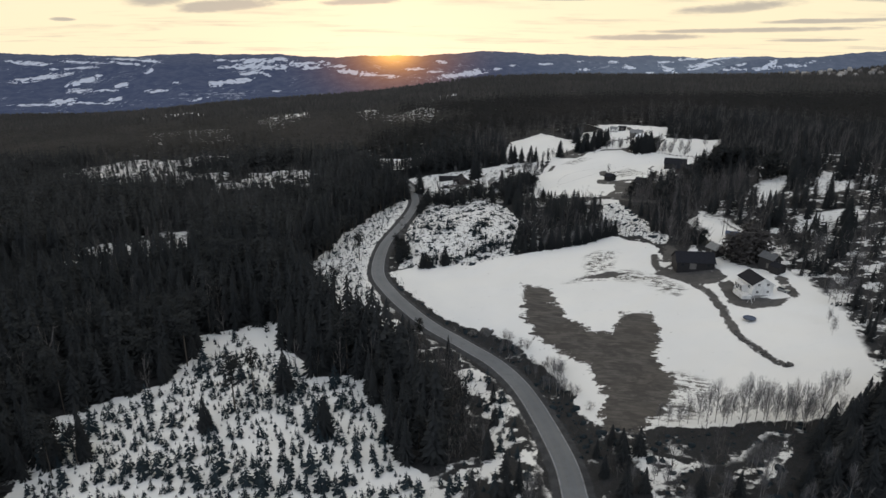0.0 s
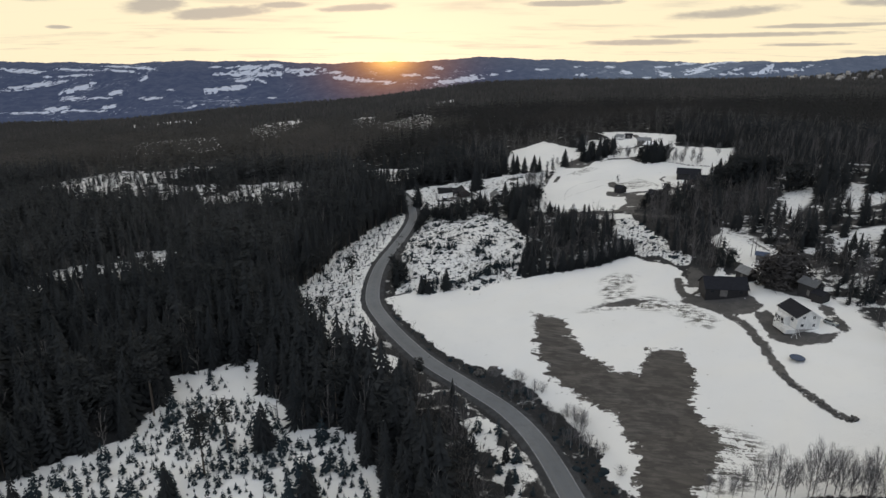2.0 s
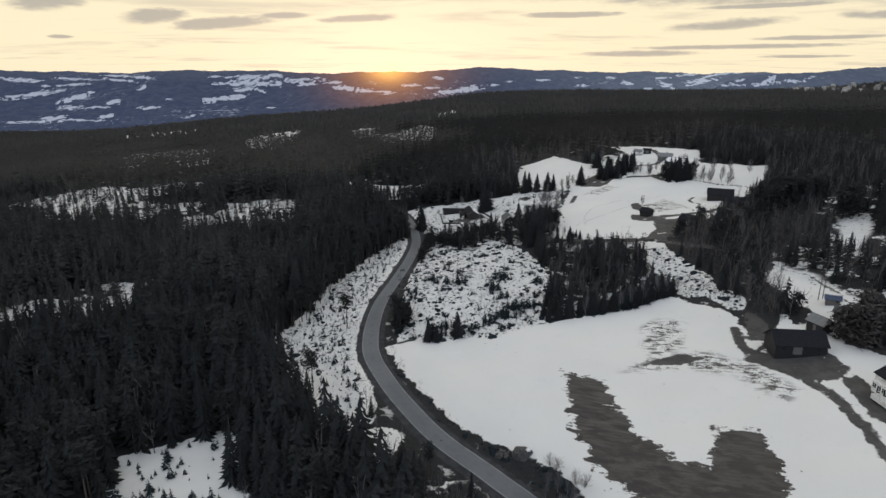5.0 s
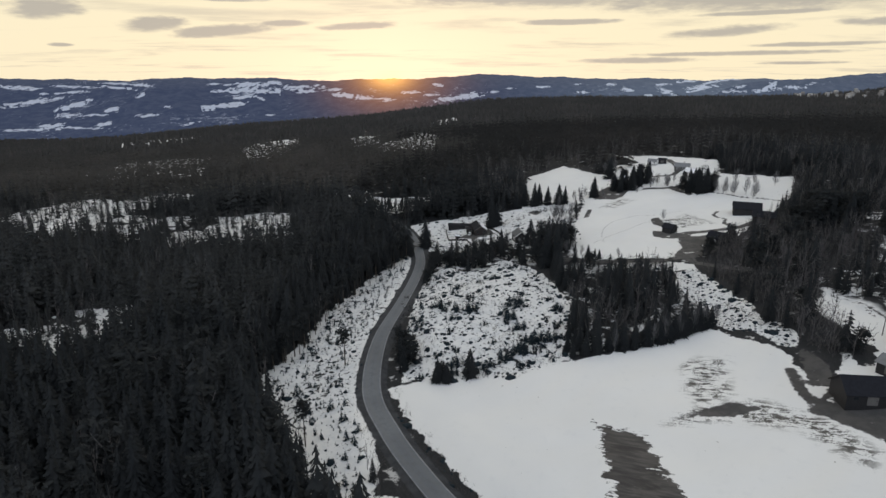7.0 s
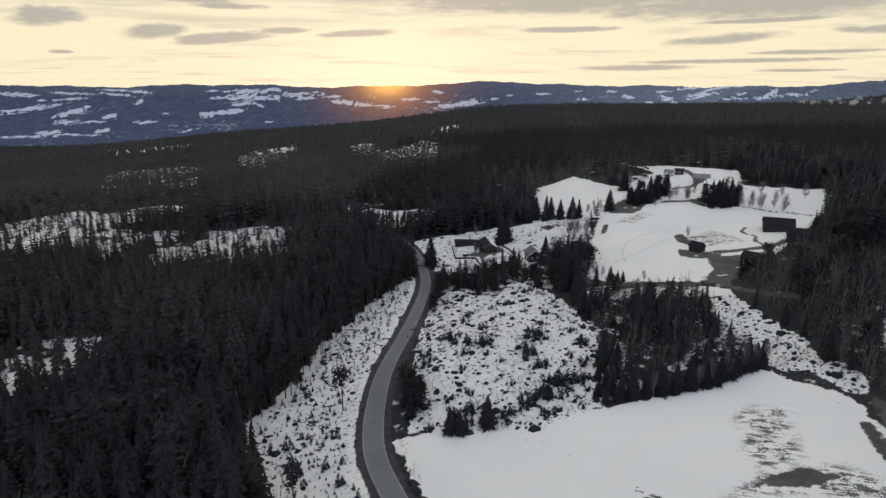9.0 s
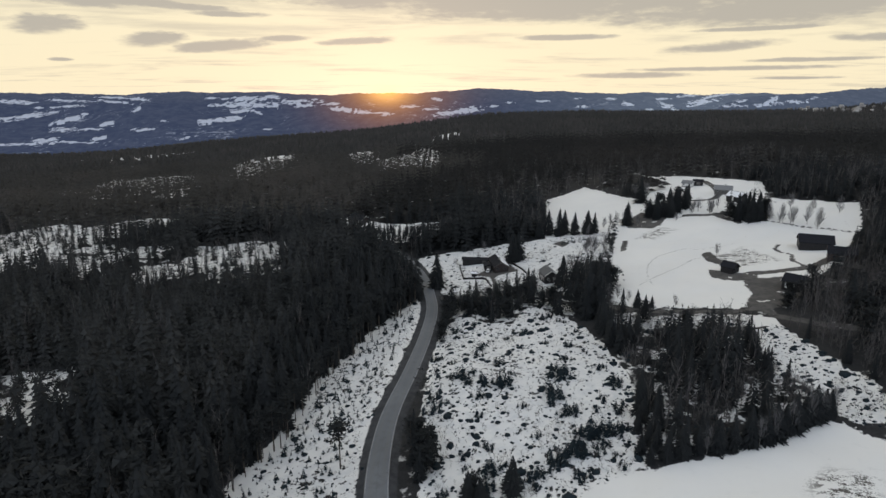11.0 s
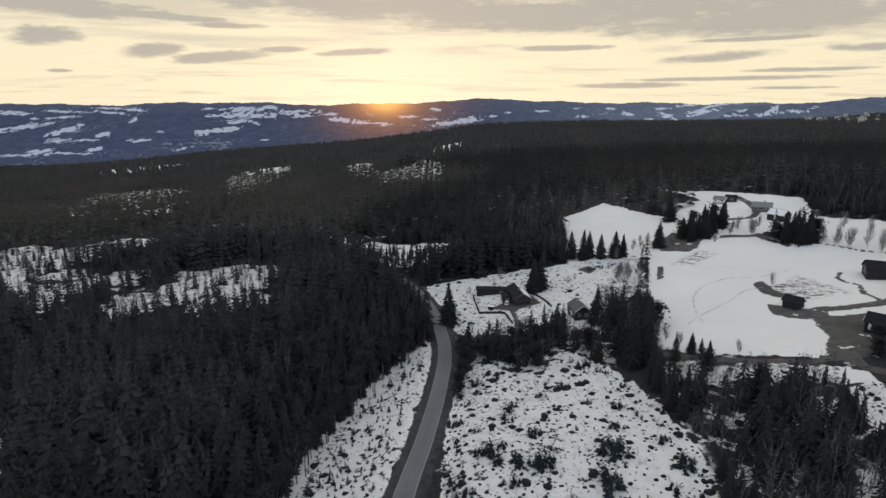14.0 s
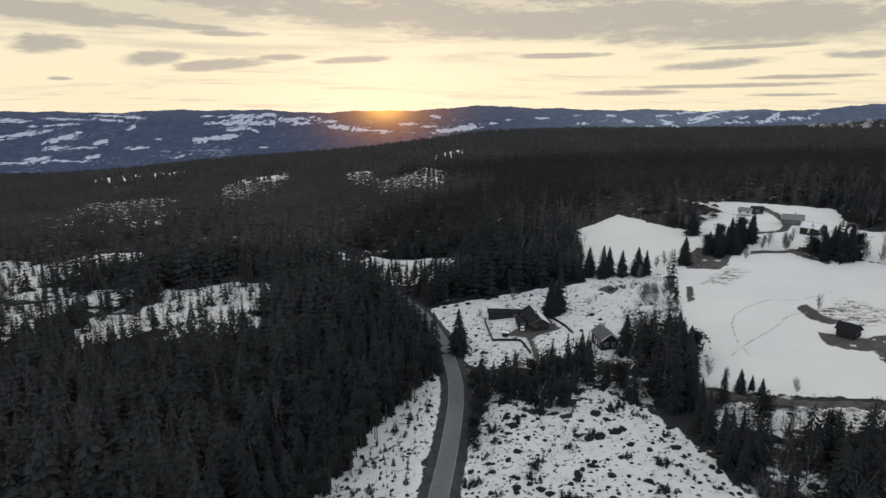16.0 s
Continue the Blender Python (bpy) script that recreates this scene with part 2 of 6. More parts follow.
def asphalt_look(n, place):
    wide, mid, fine = n.noise(place, 0.05, 3), n.noise(place, 0.6, 5, 0.6), n.noise(place, 9.0, 3, 0.7)
    across = n.stored("across")
    wheel = n.math("SUBTRACT", 1.0, n.ramp(n.math("ABSOLUTE", n.math("SUBTRACT", n.math("ABSOLUTE", across), 0.5)), 0.10, 0.24))
    colour = n.mix(n.ramp(wide, 0.35, 0.65), (0.100, 0.111, 0.126), (0.128, 0.140, 0.155))
    colour = n.mix(n.math("MULTIPLY", n.ramp(mid, 0.45, 0.7), 0.5), colour, (0.084, 0.090, 0.098))
    colour = n.mix(n.math("MULTIPLY", wheel, 0.30), colour, (0.092, 0.097, 0.104))
    line = n.math("SUBTRACT", 1.0, n.ramp(n.math("ABSOLUTE", n.math("SUBTRACT", n.math("ABSOLUTE", across), 0.90)), 0.025, 0.06))
    line = n.math("MULTIPLY", line, n.ramp(n.noise(place, 0.35, 4, 0.7), 0.30, 0.55))
    colour = n.mix(n.math("MULTIPLY", line, 0.55), colour, (0.33, 0.34, 0.36))
    seam = n.math("SUBTRACT", 1.0, n.ramp(n.math("ABSOLUTE", across), 0.02, 0.06))
    colour = n.mix(n.math("MULTIPLY", seam, 0.25), colour, (0.09, 0.095, 0.10))
    worn = n.ramp(n.math("ADD", n.math("ABSOLUTE", across), n.math("MULTIPLY", mid, 0.14)), 0.99, 1.08)
    colour = n.mix(worn, colour, (0.075, 0.073, 0.07))
    return colour, fine, n.math("SUBTRACT", 0.72, n.math("MULTIPLY", wheel, 0.12))


GROUND = material("snowy_ground", ground_look, 0.85, bump=(0.6, 0.25), spec=0.15)
ASPHALT = material("worn_asphalt", asphalt_look, 0.65, bump=(0.3, 0.01), spec=0.5)
SPRUCE = material("spruce_needles", leaf_tone((0.034, 0.0372, 0.0392), (0.049, 0.0517, 0.0525)), 0.95, spec=0.0, thin=0.4)
# far and western woods: distance haze put into two paler needle colours
HAZY_FAR_WOOD = material("haze_paled_far_forest", leaf_tone((0.066, 0.0642, 0.0605), (0.092, 0.0878, 0.0815), (0.104, 0.0975, 0.090)), 0.9, spec=0.0, thin=0.4)
HAZY_SPRUCE_WEST = material("haze_paled_west_needles", leaf_tone((0.048, 0.0505, 0.0515), (0.072, 0.0735, 0.0725)), 0.95, spec=0.0, thin=0.4)
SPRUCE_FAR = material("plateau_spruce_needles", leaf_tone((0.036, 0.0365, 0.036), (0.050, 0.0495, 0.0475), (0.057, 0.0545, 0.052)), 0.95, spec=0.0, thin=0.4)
PINE = material("pine_needles", leaf_tone((0.034, 0.0372, 0.0388), (0.050, 0.053, 0.0535)), 0.95, spec=0.0, thin=0.4)
SAPLING = material("young_spruce_needles", leaf_tone((0.019, 0.030, 0.0385), (0.035, 0.049, 0.057)), 0.8, spec=0.1, thin=0.4)
BARK = material("dark_bark", two_tone((0.050, 0.042, 0.035), (0.085, 0.07, 0.058), 1.5, stretch=(1, 1, 0.2)), 0.9)
BIRCH = material("bare_twigs", two_tone((0.100, 0.099, 0.103), (0.165, 0.160, 0.162), 0.8), 0.9)
BIRCH_WOOD = material("dense_bare_twigs", two_tone((0.078, 0.073, 0.072), (0.128, 0.118, 0.114), 0.8), 0.9)
BRUSH_TWIGS = material("brush_twigs", two_tone((0.040, 0.037, 0.036), (0.075, 0.068, 0.064), 0.8), 0.9)
WHITE_BARK = material("birch_bark", two_tone((0.34, 0.32, 0.30), (0.16, 0.15, 0.14), 3.0, 0.45, 0.6), 0.8)


# ---- the land ----
def smooth(a, b, v):
    v = np.clip((v - a) / (b - a), 0, 1)
    return v * v * (3 - 2 * v)


def bump(x, y, cx, cy, r, q=None):
    return np.exp(-((x - cx) / r) ** 2 - ((y - cy) / (q or r)) ** 2)


def land(x, y):
    """Height of the land at x, y: the sloping farmland, and the forest plateau that falls away to the valley."""
    x, y = np.asarray(x, float), np.asarray(y, float)
    u, v = np.clip(x, -190, 200) / 150, (np.clip(y, 70, 520) - 280) / 200
    near = (3.54 + 15.08 * u + 4.58 * v + 6.44 * u * u - 0.71 * u * v + 0.68 * v * v
            - 1.2 * u ** 3 - 1.55 * u * u * v - 0.46 * u * v * v + 0.57 * v ** 3)
    near = near - 5.5 * bump(x, y, 12, 140, 30, 34) + 3 * bump(x, y, 0, 264, 28) + 4 * bump(x, y, 145, 485, 60) - 4 * bump(x, y, 142, 350, 40)
    west = 1 / (1 + np.exp(np.clip(x / 80, -40, 40)))
    fall = np.logaddexp(0, np.clip(-x / 60, -40, 400)) * 60
    fall = 850 * np.tanh(fall / 850)
    far = 14 - 0.085 * fall - 0.02 * np.maximum(y - 650, -150) * west + 8 * np.tanh(np.maximum(x, 0) / 300)
    far = far + 80 * bump(x, y, 2000, 2150, 480, 420)
    w = smooth(0, 260, np.hypot(np.maximum(np.abs(x) - 190, 0), np.maximum(np.maximum(y - 500, 60 - y), 0)))
    h = near * (1 - w) + far * w
    return h - 330 * smooth(2050, 3000, y - 0.05 * x)


def terrain(x, y):
    """Height of the natural land, in metres."""
    x, y = np.asarray(x, float), np.asarray(y, float)
    return 1.2 * land(x / 1.2, y / 1.2) - 33 * smooth(650, 1400, -x) * smooth(800, 1500, y)


def curve_through(points, step=1.5):
    """Evenly spaced points on a smooth line through the given ones."""
    p = np.array(points, float)
    p = np.vstack([2 * p[0] - p[1], p, 2 * p[-1] - p[-2]])
    out = []
    for a, b, c, d in zip(p[:-3], p[1:-2], p[2:-1], p[3:]):
        t = np.linspace(0, 1, max(2, int(np.linalg.norm(c - b) / step) + 1))[:-1, None]
        out.append(0.5 * (2 * b + (c - a) * t + (2 * a - 5 * b + 4 * c - d) * t ** 2 + (3 * b - a - 3 * c + d) * t ** 3))
    return np.vstack([*out, p[-2:-1]])


def to_line(x, y, line):
    """Distance from each x, y to a line of points, and the number of the nearest one."""
    best, which = np.full(x.shape, 1e9), np.zeros(x.shape, int)
    for k, (a, b) in enumerate(zip(line[:-1], line[1:])):
        d = b - a
        t = np.clip(((x - a[0]) * d[0] + (y - a[1]) * d[1]) / (d @ d), 0, 1)
        r = np.hypot(x - a[0] - t * d[0], y - a[1] - t * d[1])
        which = np.where(r < best, k, which)
        best = np.minimum(r, best)
    return best, which


def inside(x, y, corners):
    """Distance to the rim of a patch of land: positive inside it."""
    p = np.array(corners, float)
    r, _ = to_line(x, y, np.vstack([p, p[:1]]))
    odd = np.zeros(x.shape, bool)
    for a, b in zip(p, np.roll(p, -1, 0)):
        cross = (a[1] > y) != (b[1] > y)
        odd ^= cross & (x < (b[0] - a[0]) * (y - a[1]) / (b[1] - a[1] + 1e-9) + a[0])
    return np.where(odd, r, -r)


# plan of the place, in metres
ROAD = [(-34, -95), (-16, -40), (-4, 0), (8, 30), (20, 62), (28, 90), (30, 112), (30, 129), (26, 161), (19.1, 180.2), (8.1, 194.1), (-4.8, 208.2), (-13.8, 222.2), (-22.8, 240.6), (-30.4, 264),
        (-31, 298), (-25, 332), (-20.5, 364), (-18.5, 389), (-20, 411), (-23, 432), (-32, 465), (-48, 500)]
FIELD = [(-25, 266), (-12, 267), (29, 270), (55, 273), (83, 282), (97, 262), (95, 243), (117, 248), (134, 284), (137, 265), (143, 250), (137, 233), (132, 218), (133, 205), (131, 181),
         (123, 158), (117, 140), (100, 126), (94, 128), (74, 130), (53, 133), (42, 138), (39, 148), (39, 160), (35, 171), (32, 180), (24, 195), (14, 203), (1, 213), (-15, 240)]
STUBBLE = [(33, 234), (38, 232), (44, 228), (44, 215), (45.5, 203), (52, 190), (58, 187), (61.5, 193), (65, 199), (69, 198.5), (74, 195.5), (74, 185), (70, 176), (66, 163), (68, 151), (63, 145),
           (51, 132), (42, 137), (47, 155), (46, 169), (41, 180), (33, 192), (31, 208), (32, 218)]
FELLED = [(-21, 306), (-19, 337), (-17, 353), (-13, 371), (-8, 378), (-2, 375), (3, 369), (13, 364), (18, 376), (23, 382), (29, 373), (36, 362), (40, 346), (42, 330), (43, 316), (41, 304), (37, 290), (35, 273), (13, 263), (1, 266), (-7, 263), (-21, 269)]
VERGE = [(-25, 400), (-37, 376), (-45, 357), (-55, 329), (-59, 296), (-68, 277), (-58, 256), (-42, 231), (-36, 214), (-27, 214), (-29, 236), (-33, 253), (-35, 276), (-34, 305), (-30, 330), (-25, 361), (-22, 395)]
NURSERY = [(-66, 215), (-90, 205), (-85, 188), (-89, 171), (-103, 162), (-117, 151), (-109, 140), (-104, 122), (-98, 96), (-60, 70), (0, 90), (-3, 118), (-12, 128), (-16, 144), (-23, 157), (-27, 171), (-43, 170), (-51, 182), (-61, 198)]
MEADOW = [(86, 479), (111, 478), (127, 494), (144, 491), (167, 460), (190, 432), (162, 396), (115, 360), (98, 354), (70, 365), (55, 374), (62, 406)]
YARD = [(-29, 468), (20, 479), (82, 481), (71, 435), (64, 405), (51, 398), (22, 394), (-13, 406), (-17, 432)]
TOP_FIELDS = [[(64, 580), (98, 606), (110, 564), (121, 536), (110, 500), (104, 476), (60, 476), (46, 480)],
              [(145, 609), (163, 588), (200, 540), (186, 505), (169, 484), (150, 495), (146, 505), (152, 555)],
              [(186, 504), (218, 470), (192, 430), (163, 462)]]
TOP_WOOD = [(103, 505), (121, 536), (130, 570), (152, 565), (146, 505), (160, 490), (127, 490), (108, 478)]
GLADES = [[(-98, 590), (-70, 572), (-44, 552), (-13, 549), (-15, 506), (-45, 506), (-64, 526), (-84, 548)]]
NEAR_BOGS = [[(-330, 505), (-335, 540), (-305, 572), (-262, 572), (-216, 603), (-204, 598), (-212, 574), (-228, 545), (-236, 522), (-238, 490), (-228, 470), (-250, 455), (-280, 474)],
             [(-240, 522), (-226, 522), (-208, 480), (-206, 446), (-220, 446), (-234, 480)], [(-222, 480), (-213, 500), (-208, 520), (-208, 534), (-192, 528), (-184, 506), (-190, 490), (-203, 474)],
             [(-178, 438), (-184, 484), (-168, 494), (-160, 510), (-153, 526), (-138, 533), (-113, 517), (-103, 492), (-98, 462), (-112, 448), (-146, 450)],
             [(-182, 296), (-190, 318), (-184, 342), (-172, 343), (-160, 322), (-154, 298)], [(-172, 345), (-160, 349), (-145, 345), (-134, 327), (-141, 314), (-154, 312)],
             [(-212, 268), (-210, 286), (-199, 306), (-192, 322), (-180, 334), (-174, 324), (-184, 306), (-190, 286)]]
FAR_BOGS = [[(-80, 840), (-95, 1010), (-62, 1050), (-45, 1190), (-8, 1080), (-12, 920), (-20, 830), (-45, 900)], [(-128, 950), (-176, 1225), (-118, 1200), (-99, 960)],
            [(-360, 720), (-400, 790), (-493, 1010), (-420, 1030), (-345, 1000), (-320, 860), (-300, 800), (-310, 720)], [(-275, 690), (-339, 951), (-268, 790), (-248, 680)],
            [(-455, 830), (-501, 899), (-490, 940), (-455, 880)], [(-270, 880), (-345, 1117), (-365, 1280), (-300, 1340), (-245, 1189), (-225, 850)],
            [(-760, 1480), (-900, 1790), (-640, 1760), (-590, 1500)], [(-1010, 1690), (-1240, 2160), (-960, 1930), (-880, 1700)], [(-20, 1330), (-16, 1558), (40, 1610), (32, 1380)]]
BOGS = NEAR_BOGS + FAR_BOGS
SLOPE = [(46, 107), (47, 120), (42, 127), (44, 135), (51, 132), (50, 122), (62, 117), (70, 118), (80, 126), (84, 124), (80, 116), (70, 109), (58, 106)]
BANK = [(86, 320), (93, 337), (102, 339), (102, 316), (104, 297), (102, 283), (107, 278), (105, 266), (99, 262), (95, 275), (88, 279), (84, 299)]
STRIP = [(-11, 184), (-9, 191), (4, 194), (8, 184), (17, 172), (20, 164), (24, 145), (24, 105), (-3, 100), (-3, 121), (2, 128), (13, 133), (14, 151), (8, 153), (6, 172), (2, 185)]
SLIVER = [(-23, 199), (-25, 217), (-14, 211), (-17, 204), (-20, 197)]
EAST_WOOD = [(128, 287), (137, 265), (143, 250), (137, 233), (132, 218), (133, 205), (131, 181), (123, 158), (117, 140), (150, 110), (300, 240), (330, 380), (230, 390), (165, 370), (140, 330)]
EAST_FRINGE = [(132, 204), (132, 218), (137, 233), (143, 250), (152, 254), (160, 236), (148, 219), (140, 203)]
CLUMP = [(-8, 185), (3, 182), (7, 153), (12, 137), (10, 126), (0, 128), (-13, 139), (-18, 158)]
EAST_DARK = [(99, 256), (104, 246), (114, 258), (118, 268), (126, 290), (144, 321), (160, 308), (185, 351), (172, 380), (150, 377), (108, 345), (107, 318), (106, 299), (108, 278)]
GROVES = [[(-109, 135), (-101, 142), (-94, 137), (-100, 128)], [(42, 395), (49, 430), (58, 442), (71, 446), (69, 427), (55, 380)], [(-13, 373), (-11, 396), (2, 401), (20, 403), (40, 401), (46, 388), (36, 366), (29, 376), (23, 385), (17, 379), (13, 367), (3, 372), (-2, 378), (-8, 381)], [(101, 257), (103, 246), (110, 243), (113, 258), (107, 276), (104, 284), (100, 272)],
          [(19, 443), (30, 443), (30, 452), (20, 452)]]
EAST_OPEN = [[(50, 362), (68, 357), (97, 348), (104, 344), (100, 336), (84, 342), (60, 350), (48, 354)], [(163, 306), (185, 344), (198, 343), (188, 322), (164, 299)], [(192, 300), (212, 337), (225, 330), (210, 300)], [(158, 261), (173, 272), (194, 273), (185, 255), (158, 244)], [(121, 290), (133, 298), (139, 283), (138, 262), (128, 251), (120, 259)]]
COPSE = [(33, 274), (42, 300), (45, 330), (48, 362), (58, 366), (96, 348), (88, 335), (84, 318), (88, 297), (84, 284), (60, 276)]
BRUSH = [(52, 131), (95, 127), (112, 118), (100, 80), (40, 70), (36, 100), (40, 138)]
GROVE = [(-12, 402), (50, 398), (58, 405), (66, 435), (72, 446), (68, 422), (55, 374), (40, 384), (-6, 386)]
FARM_LANES = [([(93, 250), (89, 234), (93, 222), (98, 207), (96, 186), (94, 175)], 1.5), ([(94, 175), (95, 166), (96, 158), (98, 153)], 1.3), ([(30, 386), (42, 378), (54, 370), (68, 362), (83, 356), (97, 353), (107, 362), (114, 378), (118, 390)], 1.9), ([(119, 392), (130, 390), (146, 393), (162, 404)], 2.4)]
HILL_LANES = [([(113, 375), (104, 350), (110, 338), (120, 328)], 2.0), ([(152, 430), (147, 424), (149, 414), (144, 404), (144, 394)], 0.9), ([(134, 257), (136, 269), (136, 282), (132, 295)], 0.6), ([(159, 276), (172, 280), (193, 285), (218, 292)], 0.9), ([(-20, 411), (-12, 402), (-1, 396), (8, 397), (11, 413), (11, 429), (15, 440)], 1.2), ([(127, 491), (146, 487), (158, 473), (172, 456), (192, 431)], 0.9), ([(-82, 560), (-66, 543), (-45, 547), (-16, 543)], 0.8), ([(146, 519), (158, 518), (166, 528), (170, 548), (171, 562)], 2.0)]
LANES = FARM_LANES + HILL_LANES
MUD = [[(117, 231), (121.5, 223.6), (124, 219.5), (128, 222.6), (133, 231), (128, 239), (120, 238)], [(93, 240), (99, 256), (103, 262), (104, 250), (99, 238)], [(86, 230), (96, 237), (110, 229), (110, 217), (103, 212), (93, 217)], [(104, 213), (110, 214), (108, 201), (115, 193), (122, 193), (115, 188), (106, 188), (101, 193)],
       [(125, 214), (128, 210), (124, 192), (121, 193)], [(105, 402), (111, 395), (119, 392), (115, 381), (107, 385), (102, 392)], [(110, 368), (117, 376), (118, 364), (112, 357)],
       [(112, 426), (117, 427), (116, 414), (119, 409), (113, 406), (109, 414)], [(2, 430), (20, 446), (24, 430), (12, 424)], [(117, 392), (118, 384), (131, 383), (135, 380), (128, 366), (116, 354), (102, 350), (98, 352), (101, 360), (108, 368), (109, 378)],
       [(94, 483), (98, 497), (111, 512), (124, 500), (113, 482), (106, 475)], [(130, 496), (147, 488), (153, 468), (150, 466), (144, 485), (129, 492)], [(48, 470), (54, 473), (57, 466), (52, 461)], [(78, 443), (85, 461), (87, 459), (81, 443)],
       [(52, 233), (59, 235), (66, 236.6), (70, 237.4), (72, 235.2), (77, 234), (76, 232.4), (70.7, 231.6), (66, 231), (60, 232.8)]]
THIN = [[(65, 259), (71, 263), (80, 260), (75, 249), (72, 240), (62, 238), (62, 248)], [(50, 231.5), (60, 237), (78, 237), (88, 226), (92, 210), (86, 206), (80, 222), (66, 229)], [(92, 462), (110, 476), (116, 468), (100, 456)], [(112, 418), (135, 430), (140, 405), (122, 402)],
        [(68, 158), (76, 150), (70, 136), (56, 134), (62, 146)]]

ROAD_LINE = curve_through(ROAD)
ROAD_Z = terrain(*ROAD_LINE.T)
for _ in range(60):
    ROAD_Z[1:-1] = 0.25 * ROAD_Z[:-2] + 0.5 * ROAD_Z[1:-1] + 0.25 * ROAD_Z[2:]
HALF_ROAD = 3.1


def road_gap(x, y):
    """Distance to the middle of the main road and its level there, near the road."""
    gap, level = np.full(x.shape, 99.0), np.zeros(x.shape)
    near = (np.abs(x) < 90) & (y < 540) & (y > -110)
    r, k = to_line(x[near], y[near], ROAD_LINE)
    gap[near], level[near] = r, ROAD_Z[k]
    return gap, level


def ground_at(x, y):
    """The height of the ground sheet, with the bed of the road and its ditches cut in."""
    x, y = np.atleast_1d(np.asarray(x, float)), np.atleast_1d(np.asarray(y, float))
    gap, level = road_gap(x, y)
    bed = smooth(16, 5, gap)
    h = terrain(x, y) * (1 - bed) + (level - 0.10) * bed
    rough = np.sin(x * 0.21 + np.cos(y * 0.13) * 2) * np.sin(y * 0.17 + np.sin(x * 0.11) * 2)
    return h + rough * 0.35 * smooth(8, 25, gap) - 0.55 * np.exp(-((gap - 5.6) / 1.1) ** 2)


def region(x, y, patches):
    return np.max([inside(x, y, p) for p in patches], axis=0)


OPEN = [FIELD, FELLED, VERGE, NURSERY, MEADOW, YARD, *TOP_FIELDS, *GLADES, *EAST_OPEN, BANK]


def warp(x, y, by=5.0):
    """Bends a plan, so that the rims of clearings wander."""
    return (x + by * np.sin(y * 0.11 + np.sin(x * 0.07) * 2) + 0.5 * by * np.sin(y * 0.31 + x * 0.19), y + by * np.sin(x * 0.13 + np.cos(y * 0.06) * 2) + 0.5 * by * np.cos(x * 0.29 - y * 0.23))


def lanes(x, y):
    return np.max([half - to_line(x, y, curve_through(line, 3.0))[0] for line, half in LANES] + [inside(x, y, p) for p in MUD], axis=0)


def spread(low, high, step, first, last, growth):
    """Grid lines: even between low and high, wider and wider out to first and last."""
    middle = list(np.arange(low, high, step))
    up, down, gap = [middle[-1]], [middle[0]], step
    while up[-1] < last:
        gap *= growth
        up.append(up[-1] + gap)
    gap = step
    while down[-1] > first:
        gap *= growth
        down.append(down[-1] - gap)
    return np.array(down[:0:-1] + middle + up[1:])


def fast_mesh(name, verts, faces, size=3):
    """A mesh from arrays of vertices and of faces that all have so many corners."""
    me = bpy.data.meshes.new(name)
    me.vertices.add(len(verts))
    me.vertices.foreach_set("co", np.asarray(verts, np.float32).ravel())
    me.loops.add(len(faces) * size)
    me.loops.foreach_set("vertex_index", np.asarray(faces, np.int32).ravel())
    me.polygons.add(len(faces))
    me.polygons.foreach_set("loop_start", np.arange(0, len(faces) * size, size, dtype=np.int32))
    me.update(calc_edges=True)
    return me


def grid_faces(rows, columns):
    k = np.arange(rows * columns).reshape(rows, columns)
    return np.stack([k[:-1, :-1], k[:-1, 1:], k[1:, 1:], k[1:, :-1]], -1).reshape(-1, 4)


def store(me, name, values):
    me.attributes.new(name, "FLOAT", "POINT").data.foreach_set("value", np.asarray(values, np.float32))


def build_ground():
    xs, ys = spread(-130, 205, 1.9, -4900, 4900, 1.06), spread(98, 500, 1.9, -900, 5300, 1.038)
    gx, gy = [a.ravel() for a in np.meshgrid(xs, ys)]
    me = fast_mesh("ground", np.stack([gx, gy, ground_at(gx, gy)], -1), grid_faces(len(ys), len(xs)), 4)
    gap, _ = road_gap(gx, gy)
    wide = lambda v: np.clip(v, -25, 25)
    store(me, "open_ground", wide(np.minimum(np.max([region(gx, gy, OPEN), region(gx, gy, [NURSERY, VERGE]) + 3.5, np.minimum(region(gx, gy, [STRIP, SLIVER, SLOPE, EAST_WOOD, COPSE, GROVE, TOP_WOOD, *GROVES[1:]]), -inside(gx, gy, EAST_DARK)), region(*warp(gx, gy, 7.0), BOGS) - 7 * np.clip(np.sin(gy * 0.19 + np.sin(gx * 0.045) * 2.2) * np.sin(gx * 0.05 + np.cos(gy * 0.06) * 2) - 0.1, 0, 1) * (gx < -70)], axis=0), gap - 4.9)))
    store(me, "felled", wide(region(gx, gy, [FELLED, BANK, VERGE, YARD, COPSE, GROVE, EAST_WOOD])))
    store(me, "undergrowth", wide(np.minimum(region(gx, gy, [EAST_WOOD, COPSE, GROVE, STRIP, SLOPE]), -region(gx, gy, EAST_OPEN))))
    store(me, "stubble", wide(inside(gx, gy, STUBBLE)))
    store(me, "thin_snow", wide(region(gx, gy, THIN)))
    store(me, "mud", wide(lanes(gx, gy)))
    store(me, "shoulder", wide(5.0 - gap))
    me.shade_smooth()
    me.materials.append(GROUND)
    return tagged(new("ground", me), "snow-covered hillside with thawed brown stubble, mud lanes and forest floor", "ground", kind="structure")


